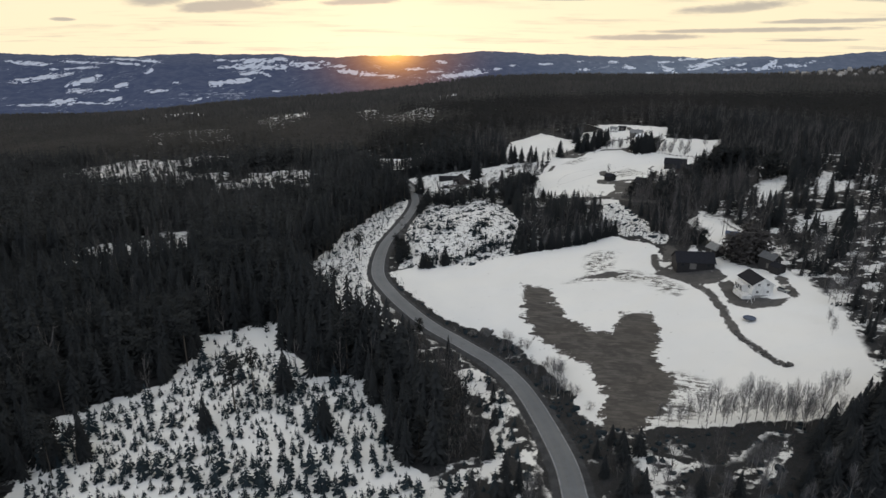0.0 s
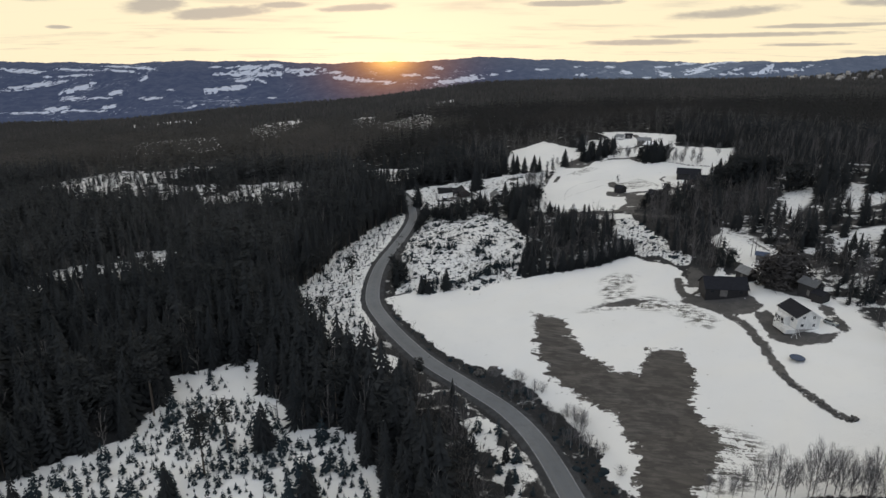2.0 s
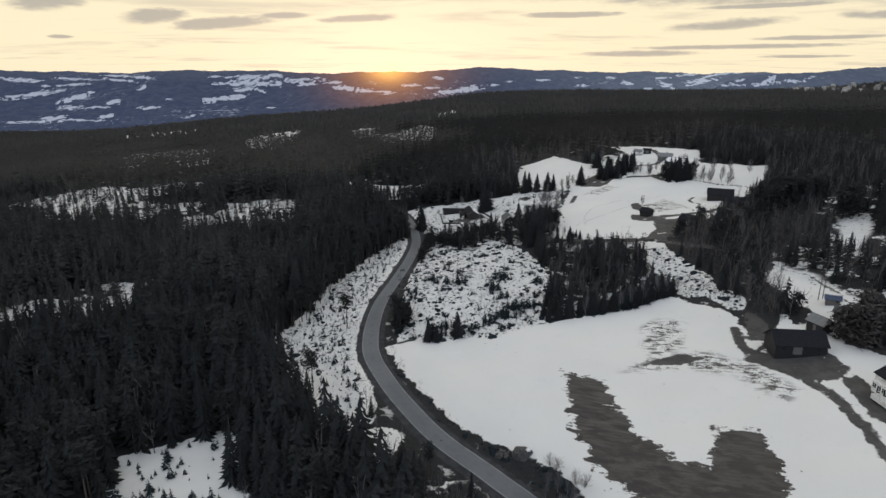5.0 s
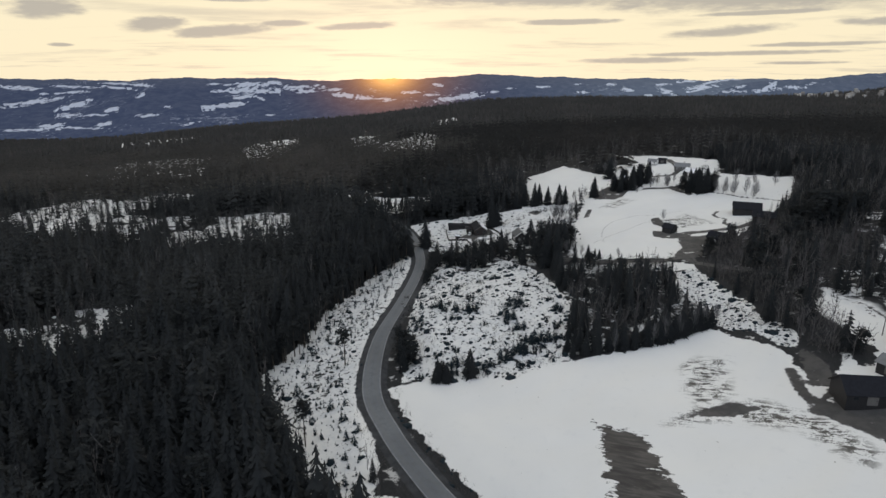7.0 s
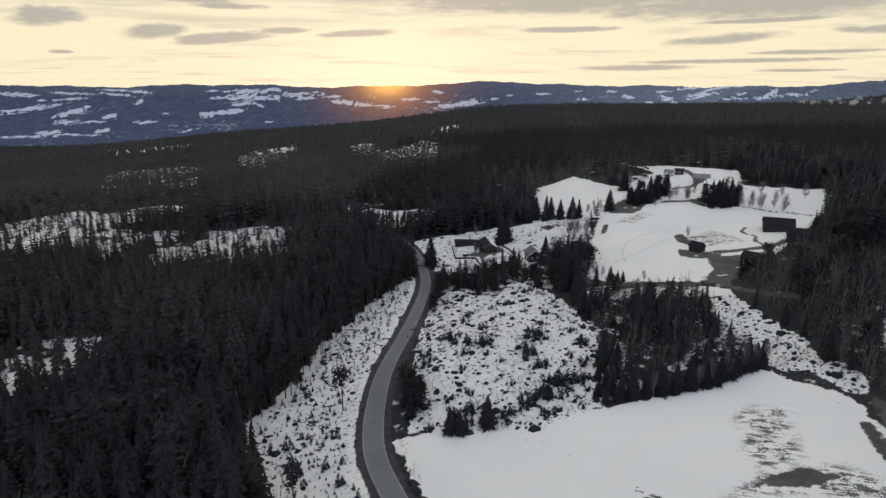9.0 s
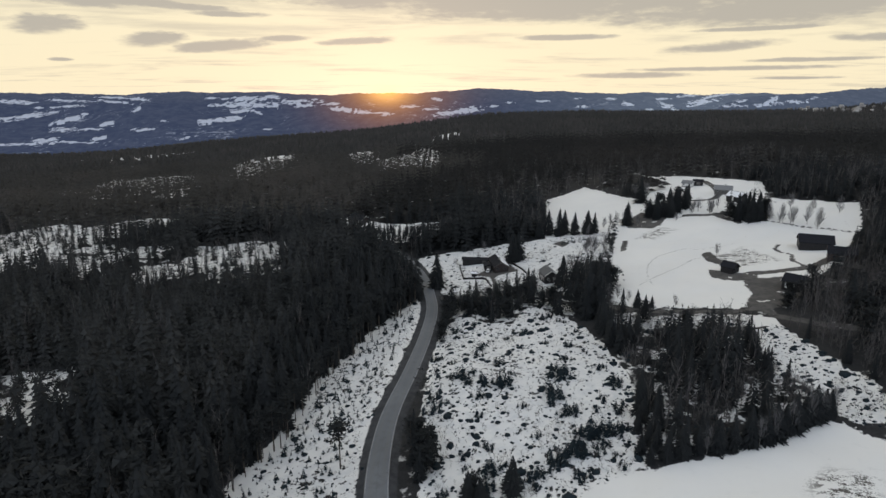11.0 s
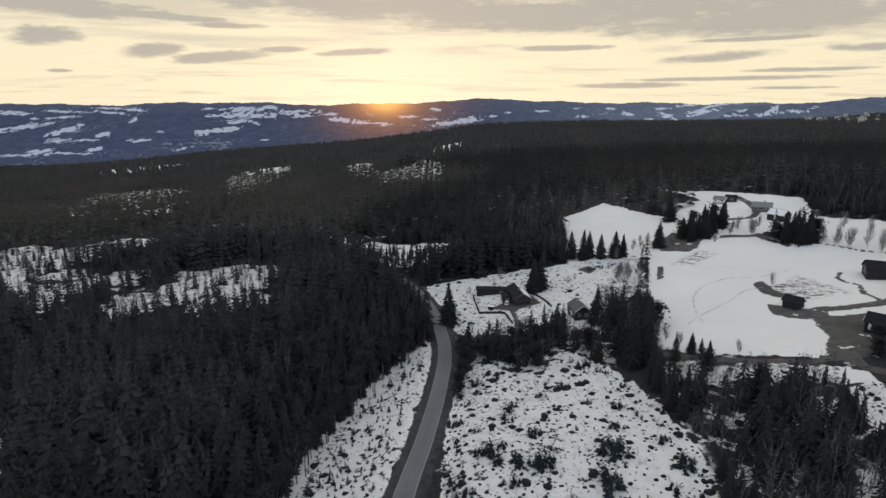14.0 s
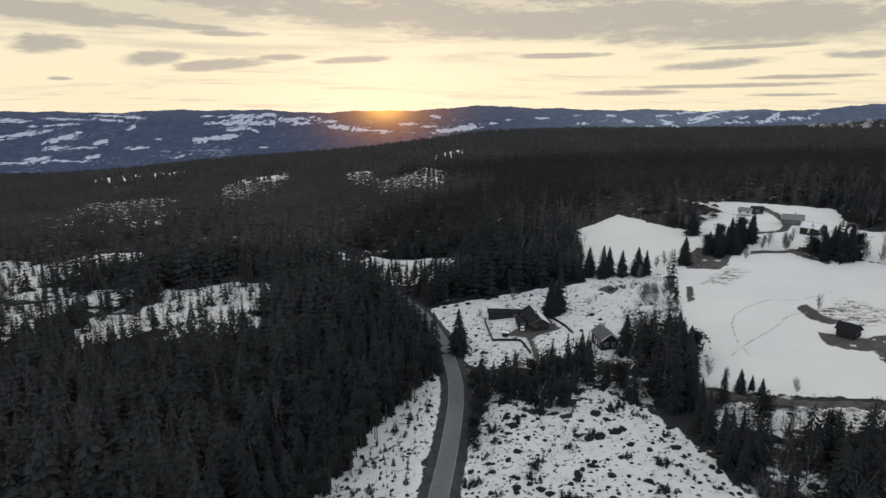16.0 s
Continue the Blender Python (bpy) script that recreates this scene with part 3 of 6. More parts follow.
def build_road():
    ahead = np.gradient(ROAD_LINE, axis=0)
    ahead /= np.linalg.norm(ahead, axis=1)[:, None]
    side = np.stack([ahead[:, 1], -ahead[:, 0]], -1)
    across = np.array([-1.0, -1.0, -0.9, -0.8, -0.5, -0.2, 0.0, 0.2, 0.5, 0.8, 0.9, 1.0, 1.0])
    drop = np.where(np.abs(across) == 1.0, 0.0, 0.06)
    drop[0] = drop[-1] = -0.25
    verts, where = [], []
    for (x, y), z, (sx, sy) in zip(ROAD_LINE, ROAD_Z, side):
        half = HALF_ROAD - 0.55 * float(smooth(270, 325, y))
        for a, d in zip(across, drop):
            verts.append((x + sx * a * half, y + sy * a * half, z + d))
            where.append(a)
    me = fast_mesh("road", verts, grid_faces(len(ROAD_LINE), len(across)), 4)
    store(me, "across", where)
    me.shade_smooth()
    me.materials.append(ASPHALT)
    return tagged(new("road", me), "winding grey asphalt country road with worn edges", "road", kind="structure")


build_ground()
build_road()


# ---- far side of the valley ----
# snowy fields across the valley: turn, height, half width, half height in degrees from the end of the walk, and slope
FIELDS_SOUTH_WEST = [
    (-34.4, -0.45, 1.03, 0.13, -0.08), (-30.8, -0.39, 1.4, 0.05, -0.06), (-32.9, -0.89, 0.53, 0.08, -0.1), (-27.6, -0.14, 0.93, 0.08, -0.05), (-27.4, -0.5, 1.06, 0.06, -0.12), (-25.8, -0.28, 0.57, 0.13, -0.1),
    (-33.9, -1.56, 1.71, 0.17, 0.14), (-32.0, -1.25, 0.35, 0.08, 0), (-30.9, -0.83, 1.0, 0.06, 0.08), (-31.0, -1.84, 1.03, 0.16, 0.28), (-26.1, -1.15, 0.31, 0.13, 0.5), (-31.4, -2.63, 0.79, 0.16, 0),
    (-29.7, -2.67, 0.9, 0.08, 0), (-28.2, -2.22, 0.59, 0.21, 0), (-25.8, -2.78, 0.61, 0.11, 0.05), (-29.0, -3.42, 0.33, 0.12, 0.2),
]
FIELDS_WEST = [
    (-34.0, -3.66, 1.56, 0.07, 0), (-32.7, -3.42, 0.84, 0.15, 0), (-30.8, -3.67, 1.12, 0.06, -0.05), (-29.5, -3.5, 0.37, 0.12, 0.2), (-22.6, -3.59, 0.74, 0.07, 0.15), (-24.0, -2.12, 0.23, 0.07, 0),
    (-20.9, -2.27, 0.47, 0.21, 0), (-19.5, -2.1, 1.35, 0.14, 0.05), (-17.1, -0.26, 1.38, 0.17, 0), (-19.8, -0.78, 0.57, 0.1, 0), (-17.5, -0.75, 1.28, 0.25, 0.05), (-16.1, -0.81, 0.7, 0.2, 0),
    (-17.4, -1.24, 0.99, 0.15, 0.12), (-16.2, -1.5, 0.25, 0.15, 0), (-14.8, -0.07, 0.61, 0.15, 0), (-14.6, -0.82, 0.41, 0.25, -0.3), (-20.0, -0.21, 0.57, 0.05, 0), (-19.0, -1.91, 1.21, 0.07, 0.1),
]
FIELDS_NORTH = [
    (-12.8, -0.48, 1.54, 0.18, 0.05), (-11.9, -0.88, 0.93, 0.13, 0), (-15.5, -2.96, 0.4, 0.08, 0), (-8.3, -1.26, 1.06, 0.19, -0.1), (-6.8, -1.47, 0.75, 0.16, 0),
    (-9.8, -0.69, 0.79, 0.11, 0), (-4.7, -1.63, 0.64, 0.16, 0), (-2.3, -0.97, 0.81, 0.11, 0), (0.1, -0.31, 0.43, 0.11, 0), (1.7, -1.49, 1.84, 0.24, 0.15), (3.5, -1.24, 0.81, 0.24, 0.1),
    (-0.5, -1.23, 0.65, 0.09, 0), (13.1, -0.22, 0.31, 0.08, 0), (16.0, -0.27, 0.4, 0.1, 0), (13.6, -0.92, 0.51, 0.1, 0), (17.5, -0.72, 0.49, 0.15, -0.3), (19.4, -1.2, 0.29, 0.07, 0),
    (10.0, -0.47, 0.47, 0.07, 0),
]
FIELDS_EAST = [
    (20.6, -0.27, 0.57, 0.09, 0), (20.9, -0.9, 0.71, 0.17, -0.3), (22.4, 0.01, 0.74, 0.09, 0.1), (23.8, -0.46, 1.09, 0.14, 0.1), (24.6, -0.04, 0.98, 0.11, 0.2), (23.2, -0.75, 0.55, 0.09, 0.2),
    (25.7, 0.19, 0.79, 0.07, 0), (26.7, -0.41, 0.43, 0.09, 0.1), (26.2, -0.83, 0.7, 0.09, 0), (28.9, -0.36, 0.54, 0.25, 0.6), (28.4, -0.73, 0.84, 0.1, 0.1), (30.9, -0.45, 0.6, 0.12, 0),
    (29.6, -0.63, 0.29, 0.12, 0), (33.7, 0.59, 0.52, 0.06, 0), (31.9, -0.14, 0.31, 0.06, 0), (6.9, -0.62, 0.37, 0.07, 0), (5.3, -0.93, 0.54, 0.08, 0),
]


def far_look(n, place):
    at = n.times(place, (1.0, 0.6, 2.2))
    rag = n.math("SUBTRACT", n.noise(at, 0.03, 7, 0.72), 0.5)
    plot = n.add("TexVoronoi", {"Vector": n.times(place, (0.042, 0.022, 0.0)), "Scale": 1.0}).outputs["Color"]
    plot = n.math("SUBTRACT", n.add("SeparateXYZ", {0: plot}).outputs[0], 0.5)
    patch = n.ramp(n.math("ADD", n.math("ADD", n.stored("clearing"), n.math("MULTIPLY", plot, 1.15)), n.math("MULTIPLY", rag, 2.3)), 0.0, 0.12)
    # scattered farms and felled strips, faint and small
    fine = n.noise(n.times(place, (1.0, 0.5, 5.0)), 0.030, 6, 0.72)
    zone = n.noise(n.times(place, (1.0, 0.6, 1.4)), 0.0032, 3, 0.6)
    loose = n.ramp(n.math("ADD", n.math("MULTIPLY", fine, 0.55), n.math("MULTIPLY", zone, 0.45)), 0.575, 0.625)
    snow = n.math("MAXIMUM", n.math("MULTIPLY", patch, n.math("ADD", 0.62, n.math("MULTIPLY", fine, 0.5))), n.math("MULTIPLY", loose, 0.40))
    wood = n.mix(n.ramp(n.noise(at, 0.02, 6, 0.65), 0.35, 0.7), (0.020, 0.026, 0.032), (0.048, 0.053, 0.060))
    # field snow dimmed and blued in its colour for the haze
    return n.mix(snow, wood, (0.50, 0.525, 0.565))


def far_material():
    """Wooded hills with the blue evening air and the sunset's glow added as emission."""
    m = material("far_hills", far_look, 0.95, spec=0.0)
    n = Nodes(m.node_tree)
    place = n.add("NewGeometry").outputs["Position"]
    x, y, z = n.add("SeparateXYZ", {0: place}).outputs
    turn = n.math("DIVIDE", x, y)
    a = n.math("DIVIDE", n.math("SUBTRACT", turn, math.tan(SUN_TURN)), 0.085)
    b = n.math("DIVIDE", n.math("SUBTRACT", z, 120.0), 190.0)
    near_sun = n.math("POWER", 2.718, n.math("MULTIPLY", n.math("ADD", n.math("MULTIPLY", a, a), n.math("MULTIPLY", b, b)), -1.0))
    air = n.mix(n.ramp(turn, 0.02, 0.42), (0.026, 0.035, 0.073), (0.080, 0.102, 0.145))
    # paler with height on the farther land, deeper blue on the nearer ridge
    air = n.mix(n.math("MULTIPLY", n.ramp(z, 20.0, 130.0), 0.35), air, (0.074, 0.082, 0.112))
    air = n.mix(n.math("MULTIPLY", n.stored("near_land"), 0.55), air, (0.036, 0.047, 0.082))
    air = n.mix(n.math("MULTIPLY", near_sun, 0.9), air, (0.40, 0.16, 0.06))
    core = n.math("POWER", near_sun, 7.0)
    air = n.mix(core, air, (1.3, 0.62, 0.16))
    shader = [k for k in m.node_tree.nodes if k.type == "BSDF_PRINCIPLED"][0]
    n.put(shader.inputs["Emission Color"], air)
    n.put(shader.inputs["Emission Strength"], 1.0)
    return m


def skyline(turn):
    """Height of the far ridge over the valley, by direction."""
    h = 112 + 9 * np.sin(turn * 17 + 1.2) + 5 * np.sin(turn * 41) + 2.5 * np.sin(turn * 97 + 2)
    h = h + 24 * np.exp(-((turn - 0.09) / 0.05) ** 2) + 16 * np.exp(-((turn - 0.18) / 0.10) ** 2) - 16 * np.exp(-((turn - 0.40) / 0.07) ** 2)
    return h + 26 * np.exp(-((turn - 0.69) / 0.09) ** 2)


def hill_sheet(name, label, first, last, front, back, floor, crest, columns, rows, rough):
    """A range of hills from its foot to its skyline."""
    t, d = np.meshgrid(np.linspace(first, last, columns), np.linspace(0, 1, rows))
    y = front + (back - front) * d
    x = t * y
    z = floor + (crest(t) - floor) * np.power(d, 0.9)
    z = z + (1 - d) * d * rough * (26 * np.sin(x * 0.0042 + d * 5) + 16 * np.sin(x * 0.011 - d * 9 + 2) + 8 * np.sin(x * 0.027 + d * 13))
    z = z + smooth(0.85, 1, d) * (1.6 * np.sin(x * 0.05) + 1.2 * np.sin(x * 0.13 + 1) + 0.8 * np.sin(x * 0.31))
    me = fast_mesh(name, np.stack([x, y, z], -1).reshape(-1, 3), grid_faces(*t.shape), 4)
    turn, up = np.degrees(np.arctan2(x + 22, y - 185)), np.degrees(np.arctan2(z - 92, np.hypot(x + 22, y - 185)))
    best = np.full(t.shape, 9.0)
    for at, height, wide, tall, slope in FIELDS_SOUTH_WEST + FIELDS_WEST + FIELDS_NORTH + FIELDS_EAST:
        along, over = np.abs(turn - at) / wide, np.abs(up - height - slope * (turn - at)) / max(tall, 0.08)
        best = np.minimum(best, along ** 3 + over ** 3)
    store(me, "clearing", (1 - np.cbrt(best)).clip(-2, 1).ravel())
    store(me, "near_land", np.full(t.size, float(front > 3200)))
    me.shade_smooth()
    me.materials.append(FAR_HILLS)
    return tagged(new(name, me), label, "hills", kind="structure")


def near_ridge(turn):
    return np.interp(turn, [0.40, 0.425, 0.45, 0.475, 0.50, 0.54, 0.60, 0.67, 0.75, 0.95, 1.2], [-60, -10, 45, 76, 93, 102, 110, 138, 150, 140, 120])


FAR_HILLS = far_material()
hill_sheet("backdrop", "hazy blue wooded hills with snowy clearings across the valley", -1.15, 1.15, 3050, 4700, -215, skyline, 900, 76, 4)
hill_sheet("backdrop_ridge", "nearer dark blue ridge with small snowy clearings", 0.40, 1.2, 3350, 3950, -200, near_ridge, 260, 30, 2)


# ---- trees ----
rng = np.random.default_rng(7)


def part(name, me, parent, label="", mat=None):
    """Links a mesh as one part of a thing."""
    if isinstance(me, bmesh.types.BMesh):
        bm, me = me, bpy.data.meshes.new(name)
        bm.to_mesh(me)
        bm.free()
    if mat is not None and not me.materials:
        me.materials.append(mat)
    ob = new(name, me)
    ob.parent = parent
    if label:
        ob["label"] = label
    return ob


def cone_stem(low, high, r0, r1, sides=5, lean=(0.0, 0.0)):
    """A tapered stem: vertices and triangles."""
    a = np.arange(sides) * 2 * np.pi / sides
    ring = np.stack([np.cos(a), np.sin(a)], -1)
    v = np.vstack([np.c_[ring * r0, np.full(sides, low)], np.c_[ring * r1 + lean, np.full(sides, high)]])
    k, j = np.arange(sides), (np.arange(sides) + 1) % sides
    return v, np.vstack([np.stack([k, j, j + sides], -1), np.stack([k, j + sides, k + sides], -1)])


def joined(pieces):
    verts, faces, n = [], [], 0
    for v, f in pieces:
        verts.append(np.asarray(v, float))
        faces.append(np.asarray(f, int) + n)
        n += len(v)
    return np.vstack(verts), np.vstack(faces)


def spruce_crown(tiers, fronds, radius, low=0.06, power=0.85):
    """Drooping boughs in uneven whorls on a stem one unit tall."""
    out = []
    for k in range(tiers):
        s = k / tiers
        z0 = low + (1 - low) * (s ** 0.92) * 0.97
        reach = radius * (1 - s) ** power + 0.012
        count = max(3, int(fronds * (1 - 0.45 * s)))
        start = rng.uniform(0, 6.28)
        for j in range(count):
            a = start + (j + rng.uniform(-0.28, 0.28)) * 2 * np.pi / count
            r = reach * rng.uniform(0.68, 1.18)
            droop = r * rng.uniform(0.30, 0.62)
            half = min(0.9, 3.3 / count) * r * rng.uniform(0.42, 0.62)
            c, sn = np.cos(a), np.sin(a)
            lift = rng.uniform(0.0, 0.02)
            base = (0, 0, z0 + 0.045 + lift)
            tip = (c * r, sn * r, z0 - droop * 0.55)
            mid = 0.58 * r
            left = (c * mid - sn * half, sn * mid + c * half, z0 - droop * 0.45)
            right = (c * mid + sn * half, sn * mid - c * half, z0 - droop * 0.45)
            out.append(([base, left, tip, right], [(0, 1, 2), (0, 2, 3)]))
    top = rng.uniform(0, 6.28)
    for j in range(3):
        a = top + j * 2.09
        out.append(([(0, 0, 1.0), (np.cos(a) * 0.018, np.sin(a) * 0.018, 0.93), (np.cos(a + 2.09) * 0.018, np.sin(a + 2.09) * 0.018, 0.93)], [(0, 1, 2)]))
    return joined(out)


def cone_crown(tiers, sides, radius, low=0.05):
    """A plainer spruce for the far woods: ragged skirts one over the other."""
    out = []
    for k in range(tiers):
        s = k / tiers
        r, z = radius * (1 - s) ** 0.9, low + (1 - low) * s
        top = low + (1 - low) * min(1.0, s + 1.55 / tiers)
        a = (np.arange(sides) + rng.uniform(0, 1)) * 2 * np.pi / sides
        rr = r * rng.uniform(0.62, 1.2, sides)
        rim = np.stack([np.cos(a) * rr, np.sin(a) * rr, z + rng.uniform(-0.03, 0.03, sides)], -1)
        out.append((np.vstack([[(0, 0, top)], rim]), [(0, 1 + j, 1 + (j + 1) % sides) for j in range(sides)]))
    return joined(out)


def pine_crown(clumps, leaves, radius, low=0.5):
    """Loose round clumps of needles in the upper half of the stem."""
    out = []
    for _ in range(clumps):
        s = rng.uniform(0, 1)
        z, a = low + (1 - low) * s * 0.95, rng.uniform(0, 6.28)
        off = radius * (1 - 0.6 * s) * rng.uniform(0.15, 0.85)
        c = np.array((np.cos(a) * off, np.sin(a) * off, z))
        size = radius * rng.uniform(0.35, 0.6)
        for _ in range(leaves):
            p = c + rng.normal(0, 1, 3) * (size, size, size * 0.45) * 0.55
            out.append((p + rng.normal(0, 1, (3, 3)) * (size * 0.27, size * 0.27, size * 0.15), [(0, 1, 2)]))
    return joined(out)


def twig_crown(limbs, twigs, radius, thick=1.0, low=0.22):
    """Bare limbs and twigs of a leafless tree, fine and upward in an oval outline, one unit tall."""
    out = []

    def sliver(p, q, w):
        d = np.cross(np.subtract(q, p), rng.normal(0, 1, 3))
        d = d / (np.linalg.norm(d) + 1e-9) * w
        out.append(([p - d, p + d, q], [(0, 1, 2)]))

    for k in range(limbs):
        s = (k + rng.uniform(0, 1)) / limbs
        start, a = low * 0.8 + (0.62 - low * 0.8) * s, rng.uniform(0, 6.28)
        tip = min(0.98, low + 0.12 + (0.86 - low) * s ** 0.8 + rng.uniform(-0.05, 0.08))
        oval = np.sqrt(max(0.06, 1 - ((tip - 0.58) / 0.46) ** 2))
        reach = radius * oval * np.sqrt(rng.uniform(0.05, 1.0))
        p, q = np.array((0, 0, start)), np.array((np.cos(a) * reach, np.sin(a) * reach, max(tip, start + 0.04)))
        elbow = p + (q - p) * (0.55, 0.55, 0.38)
        sliver(p, elbow, 0.0036 * thick)
        sliver(elbow, q, 0.0026 * thick)
        for _ in range(twigs):
            m = elbow + (q - elbow) * rng.uniform(-0.2, 1.0)
            b = a + rng.normal(0, 1.5)
            long, lean = rng.uniform(0.04, 0.13), rng.uniform(0.25, 0.9)
            e = m + np.array((np.cos(b) * lean, np.sin(b) * lean, rng.uniform(0.3, 1.0))) * long
            e[2] = min(e[2], 1.0)
            sliver(m, e, 0.0017 * thick)
    return joined(out)


def place_all(template, at, heights, girth=(0.85, 1.2)):
    """Many copies of a tree in one pair of arrays."""
    v, f = template
    n = len(at)
    turn = rng.uniform(0, 6.28, n)
    wide = heights * rng.uniform(*girth, n)
    c, s = np.cos(turn), np.sin(turn)
    x = (v[None, :, 0] * c[:, None] - v[None, :, 1] * s[:, None]) * wide[:, None] + at[:, None, 0]
    y = (v[None, :, 0] * s[:, None] + v[None, :, 1] * c[:, None]) * wide[:, None] + at[:, None, 1]
    z = v[None, :, 2] * heights[:, None] + at[:, None, 2]
    return np.stack([x, y, z], -1).reshape(-1, 3), (f[None] + (np.arange(n) * len(v))[:, None, None]).reshape(-1, 3)


def thicket(name, label, category, kinds, at, heights, mat, girth=(0.85, 1.2)):
    """A stand of trees that nobody could count, as one piece of stuff."""
    if not len(at):
        return
    pick = rng.integers(0, len(kinds), len(at))
    chunks = [place_all(kinds[k], at[pick == k], heights[pick == k], girth) for k in range(len(kinds)) if (pick == k).any()]
    v, f = joined(chunks)
    me = fast_mesh(name, v, f)
    me.materials.append(mat)
    return tagged(new(name, me), label, category, kind="stuff")


def tree_thing(name, stem, crown, stem_mat, crown_mat, label, category, group):
    """One tree with its trunk and its crown, one unit tall, to be copied."""
    root = new(name)
    for title, (v, f), m in (("trunk", stem, stem_mat), ("crown", crown, crown_mat)):
        me = fast_mesh(title, v, f)
        me.materials.append(m)
        part(title, me, root)
    return tagged(root, label, category, group)


def plant(models, at, heights, girth=(0.85, 1.2)):
    """Copies of the models at these places; the models themselves take the first of them."""
    for k, ((x, y, z), h) in enumerate(zip(at, heights)):
        w = h * rng.uniform(*girth)
        m = pose(x, y, z - 0.1, 0, 0, rng.uniform(0, 360))
        ob = models[k] if k < len(models) else copy_thing(models[k % len(models)], m)
        ob.matrix_basis = m
        ob.scale = (w, w, h)


def scatter(low, high, cell, wedge=True):
    """Jittered places between two distances from the start."""
    reach = 0.80 * high + 60
    xs, ys = np.arange(-reach, reach, cell), np.arange(low, high, cell)
    gx, gy = [a.ravel() for a in np.meshgrid(xs, ys)]
    gx, gy = gx + rng.uniform(-0.75, 0.75, gx.shape) * cell, gy + rng.uniform(-0.75, 0.75, gy.shape) * cell
    keep = np.abs(gx) < 0.78 * np.maximum(gy, 0) + 45
    return gx[keep], gy[keep]


def standing(x, y):
    return np.stack([x, y, ground_at(x, y) - 0.15], -1)


BUILDINGS = [(111, 200, 10), (102, 231, 12), (113, 242, 8), (126, 219, 8), (131, 263, 6), (126, 247, 5), (109, 399, 7), (156, 408, 12), (158, 394, 9), (125, 365, 8), (14, 440, 14), (36, 412, 8), (168, 526, 10), (167.5, 507, 9), (160, 550, 8)]


def forest_places(low, high, cell):
    """Where trees stand: off the road, the lanes, the houses and all open land. Also gives the distance to open land."""
    x, y = scatter(low, high, cell)
    gap, _ = road_gap(x, y)
    clear = region(x, y, OPEN) + rng.normal(0, 0.8, x.shape)
    clear = np.where(region(x, y, GROVES) > 0, -4.0, clear)
    ok = (gap > np.where(y < 245, 9.5, np.where((y > 402) & (x < -18), 5.2, 8.0))) & (clear < -1.0)
    near = y < 620
    free = np.ones(x.shape, bool)
    free[near] = lanes(x[near], y[near]) < -2.5
    free[near] &= ~((inside(x[near], y[near], FIELD) > -13) & (gap[near] < 30))
    for bx, by, r in BUILDINGS:
        free &= np.hypot(x - bx, y - by) > r
    ok &= free
    return x[ok], y[ok], np.minimum(-clear, gap - 7)[ok]


# single trees with a place of their own: x, y, height, kind
LONE_SPRUCES_SOUTH = [(80.9, 103.4, 10), (88.3, 103.6, 12), (77, 105.4, 9), (93, 105.6, 13), (63.5, 106.2, 7), (55.9, 107.5, 6.5), (87.7, 108.1, 12), (82.2, 109, 11), (45.1, 110.9, 7), (41.1, 111.6, 8), (88.9, 112.5, 12), (96.3, 114.4, 13), (99.6, 115.4, 14), (85.4, 116.7, 10), (92, 117.6, 13.5), (104, 118, 14), (98.8, 118.3, 10), (38.4, 119, 6.5), (95, 119.6, 13), (101, 120, 14), (90.6, 120.1, 11), (43.4, 121.5, 8.5), (98, 122, 12), (106, 122, 13), (47.9, 123.8, 8), (102, 124, 12), (44.5, 126.2, 7), (38.4, 126.7, 5.5), (43, 130, 6), (-32.6, 142.7, 13)]
LONE_SPRUCES_MIDDLE = [(-67.4, 147, 12), (-49.5, 166.1, 15), (163.6, 235.4, 8), (149.5, 238.1, 6), (162.3, 244.9, 7), (147.5, 247.9, 8), (163.2, 253.9, 8), (-6.5, 264.5, 7), (-9.4, 265.6, 8.5), (167.8, 266.9, 9), (1, 267.1, 10.5), (35, 272.6, 6), (39, 273, 7), (43, 273.8, 9), (47, 274.2, 8), (52, 274.6, 10), (-20.8, 275, 9), (56, 275, 9), (60, 275.2, 11), (64, 275.5, 10), (34, 276.5, 6), (67, 277, 11), (38, 277, 8), (70, 278, 9.5), (73, 279, 11), (37, 280, 7), (76, 280, 10), (79, 281, 11), (82, 282, 9), (-22, 282, 8)]
LONE_SPRUCES_NORTH = [(84.5, 283.5, 8), (36, 285, 6), (42, 286, 9), (39, 290, 8), (44, 293, 9), (41, 297, 8), (43.5, 305, 8), (67.5, 366, 5.5), (66.2, 369.1, 5), (63, 369.3, 7.5), (24, 398, 12), (45, 399, 13), (40, 402, 15), (-16.4, 418.6, 18), (22.8, 445.2, 17), (26, 447, 16), (24, 449, 15), (70.7, 482.8, 14.5), (74.8, 482.9, 12.5), (63.4, 483.2, 13.5), (55, 485, 16.5), (58, 486, 15), (49.4, 489, 15.5), (95.5, 489.4, 14.5), (114, 493, 12), (122, 494, 13), (119, 497, 14), (136, 507, 15), (133, 510, 14)]
